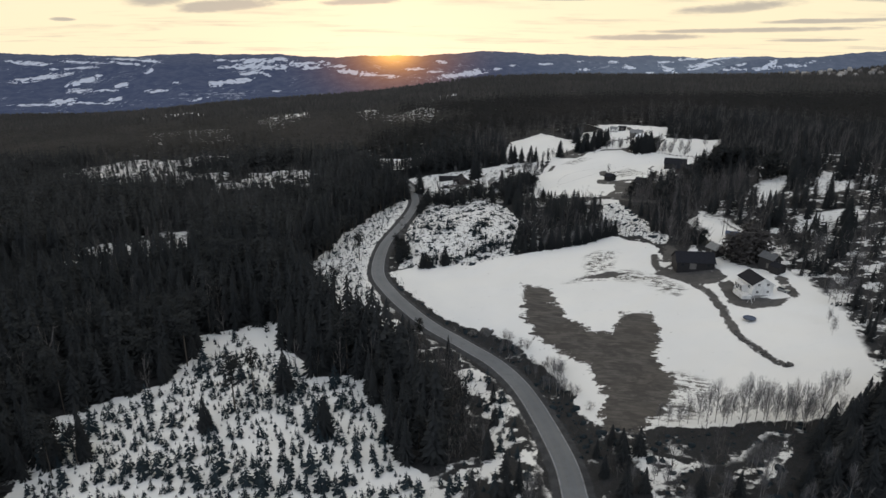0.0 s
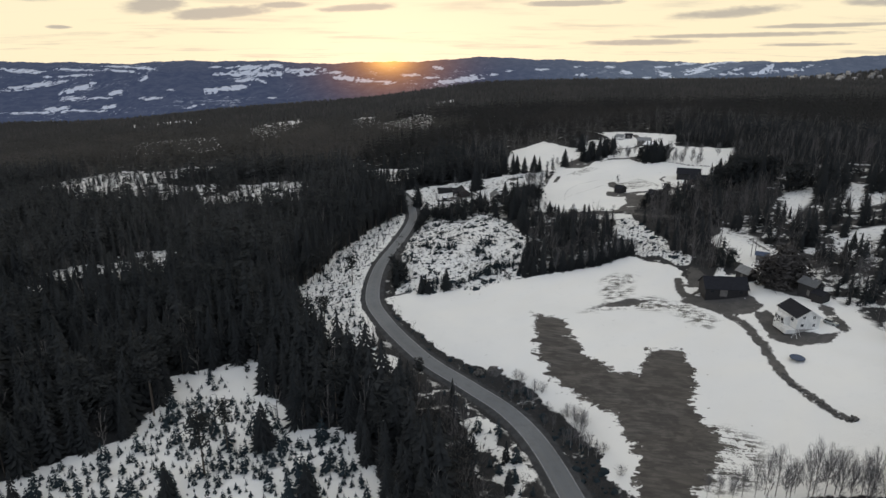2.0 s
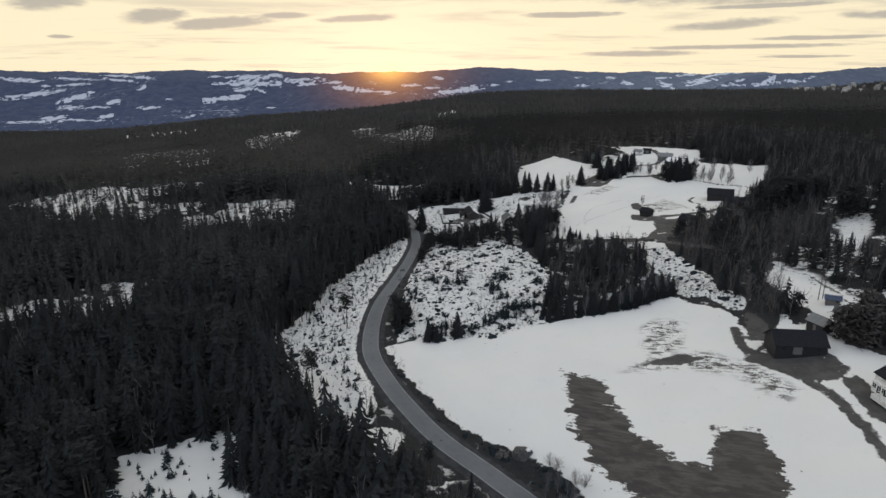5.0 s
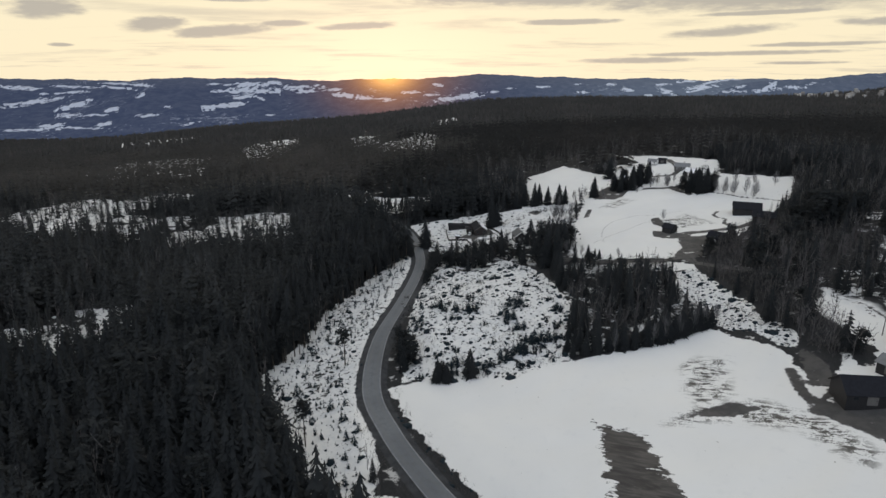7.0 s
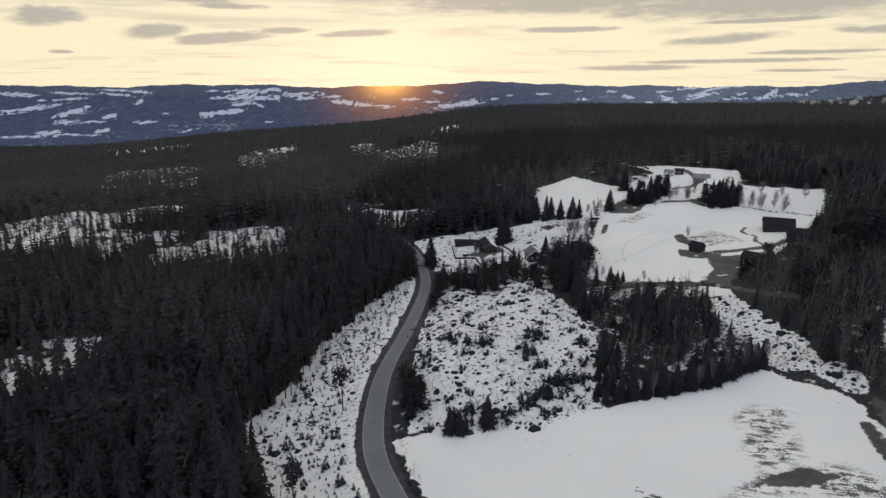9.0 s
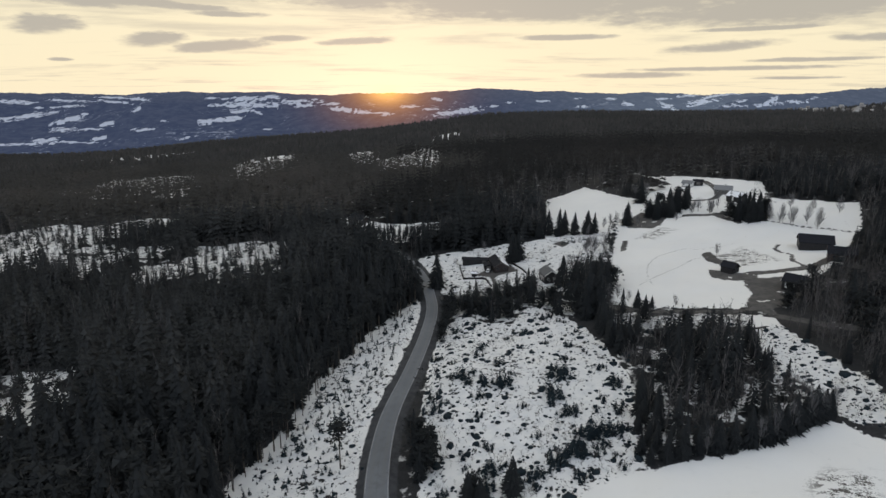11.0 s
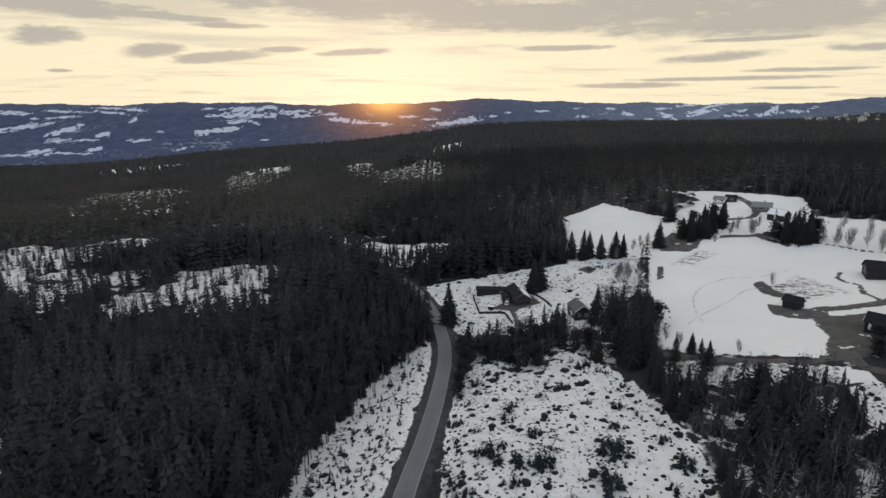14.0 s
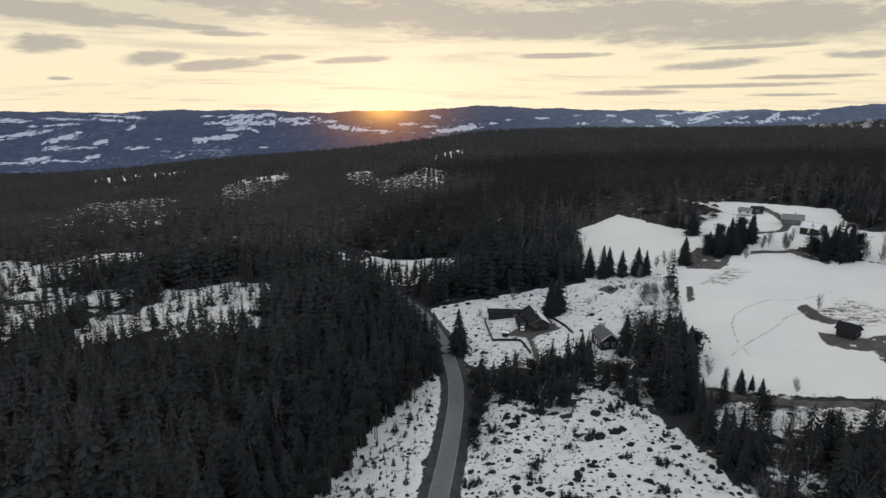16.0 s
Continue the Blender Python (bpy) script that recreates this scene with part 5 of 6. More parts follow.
    chance = np.where(inside(gx, gy, NURSERY) > 0.5, 0.92, 0) + np.where(inside(gx, gy, VERGE) > 1, 0.90, 0) + np.where(inside(gx, gy, STRIP) > 0.5, 0.40, 0)
    ok = (rng.uniform(0, 1, gx.shape) < chance) & (gap > 8) & (gy > 95)
    ok &= ~((inside(gx, gy, NURSERY) > 0) & (gy > 190) & (rng.uniform(0, 1, gx.shape) < 0.75))
    gx, gy = gx[ok], gy[ok]
    size = np.clip(rng.gamma(3.4, 0.66, gx.shape), 0.8, 6.0) * np.where(inside(gx, gy, VERGE) > 0, 0.75, np.where(gy < 185, 1.3, 1.1))
    order = np.argsort(gy)
    first, rest = order[:290], order[290:]
    at = standing(gx, gy)
    plant(sapling_models, at[first], size[first], (0.85, 1.25))
    small = [spruce_crown(6, 6, r, 0.03) for r in (0.26, 0.32)]
    thicket("young_spruces", "many small spruces scattered over the snowy verge", "saplings", small, at[rest], size[rest], SAPLING, (0.85, 1.25))

    # low scrub on the felled hill and the bank
    gx, gy = [a.ravel() for a in np.meshgrid(np.arange(-66, 112, 1.3), np.arange(100, 482, 1.3))]
    gx, gy = gx + rng.uniform(-0.7, 0.7, gx.shape), gy + rng.uniform(-0.7, 0.7, gy.shape)
    tufts = np.sin(gx * 0.31 + np.sin(gy * 0.23) * 2) * np.sin(gy * 0.37 + np.cos(gx * 0.17) * 2)
    ok = (region(gx, gy, [FELLED, BANK]) > 0) & (rng.uniform(0, 1, gx.shape) < np.where(inside(gx, gy, BANK) > 0, 0.80, 0.42) + 0.45 * (tufts > 0.2) + 0.2 * (inside(gx, gy, FELLED) < 7))
    rim, (gap, _) = inside(gx, gy, FIELD), road_gap(gx, gy)
    ok |= (rim < -0.3) & (rim > -13) & (gap > 4.6) & (gap < 20) & (gy < 268) & (gx > np.interp(gy, ROAD_LINE[:, 1], ROAD_LINE[:, 0])) & (rng.uniform(0, 1, gx.shape) < 0.85)
    ok |= (inside(gx, gy, BRUSH) > 0) & (rng.uniform(0, 1, gx.shape) < np.where(inside(gx, gy, SLOPE) > 0, 0.5, 0.6))
    ok |= (inside(gx, gy, VERGE) > 0.5) & (rng.uniform(0, 1, gx.shape) < 0.16 + 0.24 * (tufts > 0.1))
    ok |= (region(gx, gy, [YARD, COPSE]) > 0) & (lanes(gx, gy) < -1) & (rng.uniform(0, 1, gx.shape) < 0.10 + 0.25 * (tufts > 0.25))
    gx, gy = gx[ok], gy[ok]
    def mound():
        """A low ragged cushion of heather."""
        a = (np.arange(7) + rng.uniform(0, 1)) * 2 * np.pi / 7
        rings = [np.stack([np.cos(a) * r * w, np.sin(a) * r * w, np.full(7, z) + rng.uniform(-0.12, 0.12, 7)], -1) for w, z in ((0.95, -0.1), (0.75, 0.55)) for r in [rng.uniform(0.45, 1.25, 7)]]
        v = np.vstack([*rings, [(rng.uniform(-0.2, 0.2), rng.uniform(-0.2, 0.2), 0.95)]])
        k, j = np.arange(7), (np.arange(7) + 1) % 7
        f = np.vstack([np.stack([k, j, j + 7], -1), np.stack([k, j + 7, k + 7], -1), np.stack([k + 7, j + 7, np.full(7, 14)], -1)])
        return joined([(v, f), pine_crown(2, 4, 0.8, 0.3)])

    bush = [mound() for _ in range(5)]
    thicket("scrub", "dark heather, stumps and brush on the felled snowy hill", "scrub", bush, standing(gx, gy), np.clip(rng.gamma(1.5, 0.18, gx.shape), 0.12, 1.5), SAPLING, (0.8, 1.8))

    # shrub layer under the mixed groves, and bare brush on the felled hill
    gx, gy = rng.uniform(-20, 190, 11000), rng.uniform(120, 450, 11000)
    low_wood = (region(gx, gy, [COPSE, EAST_DARK, EAST_FRINGE, CLUMP, *GROVES[1:3]]) > -1) & (region(gx, gy, [FIELD, FELLED, BANK, MEADOW, STRIP]) < -1) & (lanes(gx, gy) < -2)
    for bx, by, r in BUILDINGS:
        low_wood &= np.hypot(gx - bx, gy - by) > r
    tall = rng.uniform(2.0, 6.5, gx.shape) * np.where(region(gx, gy, [CLUMP, *GROVES[1:3]]) > 0, 1.4, 1.0)
    low_wood &= (np.abs(gx - 35.5) > 6) | (gy < 390)
    low_wood &= (inside(gx, gy, GROVES[1]) < 0) | (gy < 424)
    leafy = low_wood & (rng.uniform(0, 1, gx.shape) < np.where(region(gx, gy, [EAST_FRINGE, EAST_DARK]) > -1, 0.15, np.where(region(gx, gy, GROVES[1:3]) > 0, 0.75, 0.5)))
    bushy = [pine_crown(9, 8, 0.34, 0.06) for _ in range(3)]
    thicket("evergreen_shrubs", "low dark evergreen shrubs filling the mixed groves", "bushes", bushy, standing(gx, gy)[leafy], tall[leafy], PINE, (0.9, 1.4))
    bare = low_wood & ~leafy
    hedge = [twig_crown(9, 8, 0.36, 4.0, 0.05) for _ in range(3)]
    thicket("bare_shrubs", "leafless grey-brown shrubs filling the mixed groves", "bushes", hedge, standing(gx, gy)[bare], tall[bare], BIRCH_WOOD, (0.9, 1.3))
    gx, gy = rng.uniform(-22, 44, 2600), rng.uniform(262, 386, 2600)
    gx, gy = np.r_[gx, rng.uniform(82, 110, 900)], np.r_[gy, rng.uniform(262, 342, 900)]
    thorn = (region(gx, gy, [FELLED, BANK]) > 0) & (rng.uniform(0, 1, gx.shape) < np.where(gy < 300, 0.34, 0.06) * (1 + 2 * (np.sin(gx * 0.23 + np.sin(gy * 0.19) * 2) > 0.3)))
    thicket("felled_brush", "thin bare brush sprouting on the felled hill", "bushes", hedge, standing(gx, gy)[thorn], rng.uniform(0.8, 2.6, thorn.sum()), BRUSH_TWIGS, (1.0, 1.6))

    # bushes along the road's bank
    spots = []
    for k in range(130, len(ROAD_LINE) - 70):
        d = ROAD_LINE[k + 1] - ROAD_LINE[k]
        d = np.array((d[1], -d[0])) / np.linalg.norm(d)
        for sgn in (1, -1):
            if rng.uniform() < 0.8:
                spots.append(ROAD_LINE[k] + sgn * d * rng.uniform(4.8, 8.5) + rng.normal(0, 0.5, 2))
    gx, gy = [a.ravel() for a in np.meshgrid(np.arange(-30, 190, 1.7), np.arange(70, 268, 1.7))]
    gx, gy = gx + rng.uniform(-0.8, 0.8, gx.shape), gy + rng.uniform(-0.8, 0.8, gy.shape)
    rim, (gap, _) = inside(gx, gy, FIELD), road_gap(gx, gy)
    side = ((rim < -0.5) & (rim > -15) & (gap > 4.8) & (gap < 26) & (inside(gx, gy, STRIP) < 0) & (inside(gx, gy, NURSERY) < 0) & (rng.uniform(0, 1, gx.shape) < 0.80)) | ((inside(gx, gy, BRUSH) > 0) & (rng.uniform(0, 1, gx.shape) < 0.85)) | ((gx < np.interp(gy, ROAD_LINE[:, 1], ROAD_LINE[:, 0])) & (gap > 5) & (gap < 34) & (gy < 195) & (region(gx, gy, [STRIP, NURSERY]) < 0.5) & (rng.uniform(0, 1, gx.shape) < 0.7)) | ((inside(gx, gy, EAST_WOOD) > 0) & (np.sin(gx * 0.16 + np.cos(gy * 0.13) * 2) * np.sin(gy * 0.15 + np.sin(gx * 0.08) * 2) > 0.15) & (rng.uniform(0, 1, gx.shape) < 0.55))
    spots = np.vstack([np.array(spots), np.stack([gx[side], gy[side]], -1)])
    spots = spots[np.hypot(spots[:, 0] - 15, spots[:, 1] - 200.5) > 5]
    thicket("roadside_brush", "bare brown bushes and dead grass along the road bank", "bushes", brush_kinds, standing(spots[:, 0], spots[:, 1]), rng.uniform(0.7, 2.4, len(spots)), BRUSH_TWIGS, (1.0, 1.9))


build_trees()


# ---- buildings ----
def painted(name, colour, rough=0.7, scale=1.2, spec=0.3):
    return material(name, two_tone(colour, tuple(0.80 * v for v in colour), scale, stretch=(1, 1, 0.25)), rough, spec=spec)


WHITE_WOOD = painted("white_painted_wood", (0.76, 0.75, 0.72))
DARK_WOOD = painted("dark_stained_wood", (0.024, 0.023, 0.024))
RED_WOOD = painted("barn_red_wood", (0.040, 0.030, 0.028))
GREY_WOOD = painted("weathered_wood", (0.15, 0.14, 0.13))
BLACK_ROOF = painted("black_roof_tiles", (0.020, 0.021, 0.026), 0.8, spec=0.1)
SLATE_ROOF = painted("grey_slate_roof", (0.095, 0.10, 0.108), 0.6)
GREY_ROOF = painted("grey_metal_roof", (0.20, 0.205, 0.21), 0.6)
CONCRETE = painted("grey_concrete", (0.34, 0.33, 0.31), 0.85)
BLUE_METAL = painted("blue_painted_metal", (0.05, 0.075, 0.13), 0.5)
RUBBER = painted("black_rubber", (0.02, 0.02, 0.022), 0.8)
GLASS = material("dark_window_glass", lambda n, p: n.mix(n.noise(p, 0.8), (0.015, 0.018, 0.022), (0.03, 0.034, 0.04)), 0.08, spec=0.6)
CAR_PAINT = material("silver_car_paint", lambda n, p: n.mix(n.noise(p, 3.0), (0.36, 0.38, 0.38), (0.30, 0.32, 0.32)), 0.3, 0.3, spec=0.5)
SNOW = material("roof_snow", two_tone((0.80, 0.80, 0.81), (0.72, 0.73, 0.75), 0.7), 0.8)
STONE = material("dark_field_stone", two_tone((0.055, 0.053, 0.051), (0.11, 0.105, 0.10), 1.8), 0.9)


def box(bm, x0, x1, y0, y1, z0, z1):
    v = [bm.verts.new(p) for p in ((x0, y0, z0), (x1, y0, z0), (x1, y1, z0), (x0, y1, z0), (x0, y0, z1), (x1, y0, z1), (x1, y1, z1), (x0, y1, z1))]
    for f in ((0, 3, 2, 1), (4, 5, 6, 7), (0, 1, 5, 4), (1, 2, 6, 5), (2, 3, 7, 6), (3, 0, 4, 7)):
        bm.faces.new([v[k] for k in f])


def block(name, parent, mat, x0, x1, y0, y1, z0, z1, bevel=0.02, label=""):
    bm = bmesh.new()
    box(bm, x0, x1, y0, y1, z0, z1)
    if bevel:
        bmesh.ops.bevel(bm, geom=bm.edges[:], offset=bevel, segments=1, affect="EDGES")
    return part(name, bm, parent, label, mat)


def level(x, y):
    return float(ground_at(x, y)[0])


def on_wall(length, width, side):
    """The frame of a wall: along it, up it and out of it. Sides: e and w are the gables, n and s lie under the eaves."""
    turn = {"e": 90, "w": -90, "n": 180, "s": 0}[side]
    out = length / 2 if side in "ew" else width / 2
    return pose(0, 0, 0, 0, 0, turn) @ pose(0, -out, 0)


def window(root, at, along, up, wide, tall, trim):
    holder = block("window", root, trim, -wide / 2 - 0.09, wide / 2 + 0.09, -0.05, 0.04, -tall / 2 - 0.09, tall / 2 + 0.09, 0.015)
    holder.matrix_basis = at @ pose(along, 0, up)
    block("pane", holder, GLASS, -wide / 2, wide / 2, -0.065, -0.045, -tall / 2, tall / 2, 0)
    block("mullion", holder, trim, -0.03, 0.03, -0.085, -0.06, -tall / 2, tall / 2, 0)


def building(name, label, category, x, y, turn, length, width, eave, rise, wall, roof, trim, windows=(), doors=(), chimney=None, base=0.4, over=0.45, snow=None, group=""):
    """A gabled building whose ridge runs along its own x axis."""
    root = new(name)
    corners = [pose(x, y, 0, 0, 0, turn) @ Vector((sx * length / 2, sy * width / 2, 0)) for sx in (-1, 1) for sy in (-1, 1)]
    floor = np.mean([level(c.x, c.y) for c in corners]) + 0.15
    root.matrix_basis = pose(x, y, floor, 0, 0, turn)
    l, w = length / 2, width / 2
    block("foundation", root, CONCRETE if wall is WHITE_WOOD else wall, -l + 0.04, l - 0.04, -w + 0.04, w - 0.04, -2.2, base, 0)
    bm = bmesh.new()
    v = [bm.verts.new(p) for p in ((-l, -w, base), (-l, w, base), (-l, w, eave), (-l, 0, eave + rise), (-l, -w, eave), (l, -w, base), (l, w, base), (l, w, eave), (l, 0, eave + rise), (l, -w, eave))]
    for f in ((0, 4, 3, 2, 1), (5, 6, 7, 8, 9), (0, 5, 9, 4), (1, 2, 7, 6), (4, 9, 8, 3), (3, 8, 7, 2), (0, 1, 6, 5)):
        bm.faces.new([v[k] for k in f])
    part("wall", bm, root, "", wall)
    slant, steep = math.hypot(w, rise) + over, math.degrees(math.atan2(rise, w))
    for side in (0, 180):
        m = pose(0, 0, eave + rise, 0, 0, side) @ pose(0, 0, 0, -steep)
        slope = block("roof", root, roof, -l - over, l + over, -0.02, slant, 0.03, 0.20, 0.02)
        slope.matrix_basis = m
        for end in (-1, 1):
            x0 = end * (l + over + 0.03)
            block("barge_board", slope, trim, x0 - 0.03, x0 + 0.03, 0, slant + 0.01, -0.08, 0.23, 0)
        if snow == side or snow == "both":
            bm = bmesh.new()
            box(bm, -l - over + 0.1, l + over - 0.1, 0.2, slant - 0.05, 0.204, 0.34)
            bmesh.ops.subdivide_edges(bm, edges=bm.edges[:], cuts=5, use_grid_fill=True)
            for p in bm.verts:
                p.co.z += 0.06 * math.sin(p.co.x * 1.7) * math.sin(p.co.y * 2.3) if p.co.z > 0.3 else 0
            part("roof_snow", bm, slope, "melting white snow", SNOW)
    block("ridge_cap", root, roof, -l - over, l + over, -0.14, 0.14, eave + rise + 0.14, eave + rise + 0.25, 0.03)
    for side, along, up, wide, tall in windows:
        window(root, on_wall(length, width, side), along, up, wide, tall, trim)
    for side, along, wide, tall in doors:
        door = block("door", root, trim if wide < 1.5 else GREY_WOOD, -wide / 2, wide / 2, -0.06, 0.04, base, base + tall, 0.02)
        door.matrix_basis = on_wall(length, width, side) @ pose(along, 0, 0)
        block("handle", door, RUBBER, wide * 0.32, wide * 0.40, -0.10, -0.05, base + tall * 0.46, base + tall * 0.5, 0)
    if chimney:
        stack = block("chimney", root, CONCRETE, chimney - 0.35, chimney + 0.35, -0.45, 0.25, eave + rise * 0.6, eave + rise + 1.0, 0.03)
        block("chimney_cap", stack, BLACK_ROOF, chimney - 0.42, chimney + 0.42, -0.52, 0.32, eave + rise + 1.0, eave + rise + 1.1, 0.02)
    return tagged(root, label, category, group)


def white_house():
    # x axis along the ridge, its east gable looking down over the field
    root = building("house", "white wooden house with a black tiled roof and terrace", "house", 112.5, 201.5, -88, 10.2, 7.4, 4.2, 2.3, WHITE_WOOD, BLACK_ROOF, WHITE_WOOD,
                    [("e", -1.9, 1.7, 0.9, 0.9), ("e", 1.8, 1.7, 0.7, 0.9), ("e", -1.6, 4.3, 0.8, 0.9), ("e", 1.6, 4.3, 0.8, 0.9), ("s", 2.8, 2.9, 1.2, 1.2), ("n", -2.5, 2.6, 1.2, 1.1), ("n", 2.5, 2.6, 1.2, 1.1)],
                    [("s", 0.2, 1.0, 2.1)], snow=0)
    block("terrace", root, WHITE_WOOD, -1.5, 5.2, -7.0, -3.74, -1.0, 0.35, 0.03, "white painted timber terrace")
    block("porch_wing", root, WHITE_WOOD, -3.6, 1.6, -5.5, -3.72, 0.0, 3.1, 0.03, "white porch with large dark windows")
    for k in range(3):
        window(root, pose(0, -5.5, 0), -2.7 + 1.65 * k, 1.9, 1.2, 1.2, WHITE_WOOD)
    for k in range(8):
        block("rail_post", root, WHITE_WOOD, -1.4 + 0.9 * k, -1.32 + 0.9 * k, -6.98, -6.9, 0.35, 1.3, 0)
    block("rail", root, WHITE_WOOD, -1.5, 5.2, -7.0, -6.88, 1.3, 1.36, 0)
    block("side_rail", root, WHITE_WOOD, 5.12, 5.2, -7.0, -3.8, 1.3, 1.36, 0)
    return root


def garden_chair(x, y, z, turn):
    root = new("garden_chair")
    root.matrix_basis = pose(x, y, z, 0, 0, turn)
    block("seat", root, RUBBER, -0.3, 0.3, -0.3, 0.3, 0.4, 0.46)
    block("backrest", root, RUBBER, -0.3, 0.3, 0.26, 0.34, 0.46, 1.1)
    for sx in (-0.27, 0.22):
        for sy in (-0.27, 0.22):
            block("leg", root, RUBBER, sx, sx + 0.05, sy, sy + 0.05, 0, 0.4, 0)
    return tagged(root, "dark garden chair on the white terrace", "chair", "terrace chairs")


def ring(bm, radius, tube, z, sides=28, cut=6):
    rings = []
    for a in np.arange(sides) * 2 * np.pi / sides:
        rings.append([bm.verts.new(((radius + tube * math.cos(b)) * math.cos(a), (radius + tube * math.cos(b)) * math.sin(a), z + tube * math.sin(b))) for b in np.arange(cut) * 2 * np.pi / cut])
    for p, q in zip(rings, rings[1:] + rings[:1]):
        for k in range(cut):
            bm.faces.new((p[k], q[k], q[(k + 1) % cut], p[(k + 1) % cut]))


def trampoline(x, y):
    root = new("trampoline")
    root.matrix_basis = pose(x, y, level(x, y))
    bm = bmesh.new()
    ring(bm, 2.0, 0.06, 0.8)
    part("frame", bm, root, "", RUBBER)
    bm = bmesh.new()
    bmesh.ops.create_circle(bm, cap_ends=True, segments=28, radius=1.72, matrix=Matrix.Translation((0, 0, 0.8)))
    part("jumping_mat", bm, root, "dark blue sagging jumping mat", BLUE_METAL)
    bm = bmesh.new()
    ring(bm, 1.86, 0.16, 0.83, 28, 8)
    part("edge_pad", bm, root, "dark blue edge pad", BLUE_METAL)
    for k in range(6):
        a = k * math.pi / 3
        bm = bmesh.new()
        bmesh.ops.create_cone(bm, cap_ends=True, segments=8, radius1=0.04, radius2=0.04, depth=1.0, matrix=Matrix.Translation((2 * math.cos(a), 2 * math.sin(a), 0.3)))
        part("leg", bm, root, "", RUBBER)
    return tagged(root, "round dark blue garden trampoline standing on snow", "trampoline")


def car(x, y, turn, paint, label):
    root = new("car")
    root.matrix_basis = pose(x, y, level(x, y), 0, 0, turn)
    bm = bmesh.new()
    outline = ((-2.1, 0.35), (-2.15, 0.85), (-1.2, 0.98), (1.9, 0.95), (2.1, 0.8), (2.12, 0.35))
    a, b = [[bm.verts.new((px, s * 0.85, pz)) for px, pz in outline] for s in (-1, 1)]
    for k in range(len(outline)):
        j = (k + 1) % len(outline)
        bm.faces.new((a[k], a[j], b[j], b[k]))
    bm.faces.new(a[::-1]), bm.faces.new(b)
    bmesh.ops.bevel(bm, geom=bm.edges[:], offset=0.07, segments=2, affect="EDGES")
    part("body", bm, root, "", paint)
    bm = bmesh.new()
    low, top = ((-1.0, 0.95, 0.80), (1.85, 0.95, 0.80)), ((-0.3, 1.46, 0.62), (1.5, 1.46, 0.62))
    v = [bm.verts.new((px, s * w, pz)) for s in (-1, 1) for px, pz, w in (*low, *top[::-1])]
    for f in ((0, 1, 2, 3), (7, 6, 5, 4), (0, 4, 5, 1), (1, 5, 6, 2), (2, 6, 7, 3), (3, 7, 4, 0)):
        bm.faces.new([v[k] for k in f])
    cabin = part("windows", bm, root, "dark glass", GLASS)
    block("roof", root, paint, -0.36, 1.54, -0.64, 0.64, 1.45, 1.52, 0.03)
    for sx in (-1.35, 1.35):
        for sy in (-0.82, 0.82):
            bm = bmesh.new()
            bmesh.ops.create_cone(bm, cap_ends=True, segments=16, radius1=0.33, radius2=0.33, depth=0.22, matrix=pose(sx, sy, 0.33, 90))
            wheel = part("wheel", bm, root, "", RUBBER)
            bm = bmesh.new()
            bmesh.ops.create_cone(bm, cap_ends=True, segments=12, radius1=0.2, radius2=0.2, depth=0.25, matrix=pose(sx, sy, 0.33, 90))
            part("rim", bm, wheel, "", CAR_PAINT)
    for sy in (-0.6, 0.6):
        block("headlight", root, GLASS, -2.17, -2.08, sy - 0.16, sy + 0.16, 0.68, 0.8, 0.01)
    return tagged(root, label, "car")


def pole_between(bm, p, q, r, sides=8):
    p, q = Vector(p), Vector(q)
    m = Matrix.Translation((p + q) / 2) @ (q - p).to_track_quat("Z", "Y").to_matrix().to_4x4()
    bmesh.ops.create_cone(bm, cap_ends=True, segments=sides, radius1=r, radius2=r * 0.8, depth=(q - p).length, matrix=m)


def one_pole(name, parent, mat, p, q, r):
    bm = bmesh.new()
    pole_between(bm, p, q, r)
    return part(name, bm, parent, "", mat)


def power_mast(x, y, turn):
    root = new("power_mast")
    root.matrix_basis = pose(x, y, level(x, y), 0, 0, turn)
    for s in (-1, 1):
        one_pole("pole", root, GREY_WOOD, (s * 1.1, 0, -0.5), (s * 0.9, 0, 8.2), 0.15)
    one_pole("crossarm", root, GREY_WOOD, (-2.1, 0.16, 7.6), (2.1, 0.16, 7.6), 0.1)
    one_pole("brace", root, GREY_WOOD, (-1.0, 0.12, 5.6), (1.0, 0.12, 7.4), 0.06)
    for s in (-1.8, 0, 1.8):
        one_pole("insulator", root, CONCRETE, (s, 0.16, 7.68), (s, 0.16, 8.0), 0.06)
    return tagged(root, "weathered wooden double-pole power mast in the snow", "power mast")


def swing(x, y, turn):
    root = new("swing_frame")
    root.matrix_basis = pose(x, y, level(x, y), 0, 0, turn)
    for s in (-1.2, 1.2):
        for t in (-0.8, 0.8):
            one_pole("leg", root, WHITE_WOOD, (s, t, -0.1), (s * 0.9, 0, 2.2), 0.06)
    one_pole("crossbar", root, WHITE_WOOD, (-1.2, 0, 2.2), (1.2, 0, 2.2), 0.06)
    block("swing_seat", root, RUBBER, -0.25, 0.25, -0.1, 0.1, 0.5, 0.54, 0)
    for s in (-0.22, 0.22):
        one_pole("chain", root, RUBBER, (s, 0, 0.54), (s, 0, 2.2), 0.015)
    return tagged(root, "white A-frame garden swing on the muddy yard", "swing")


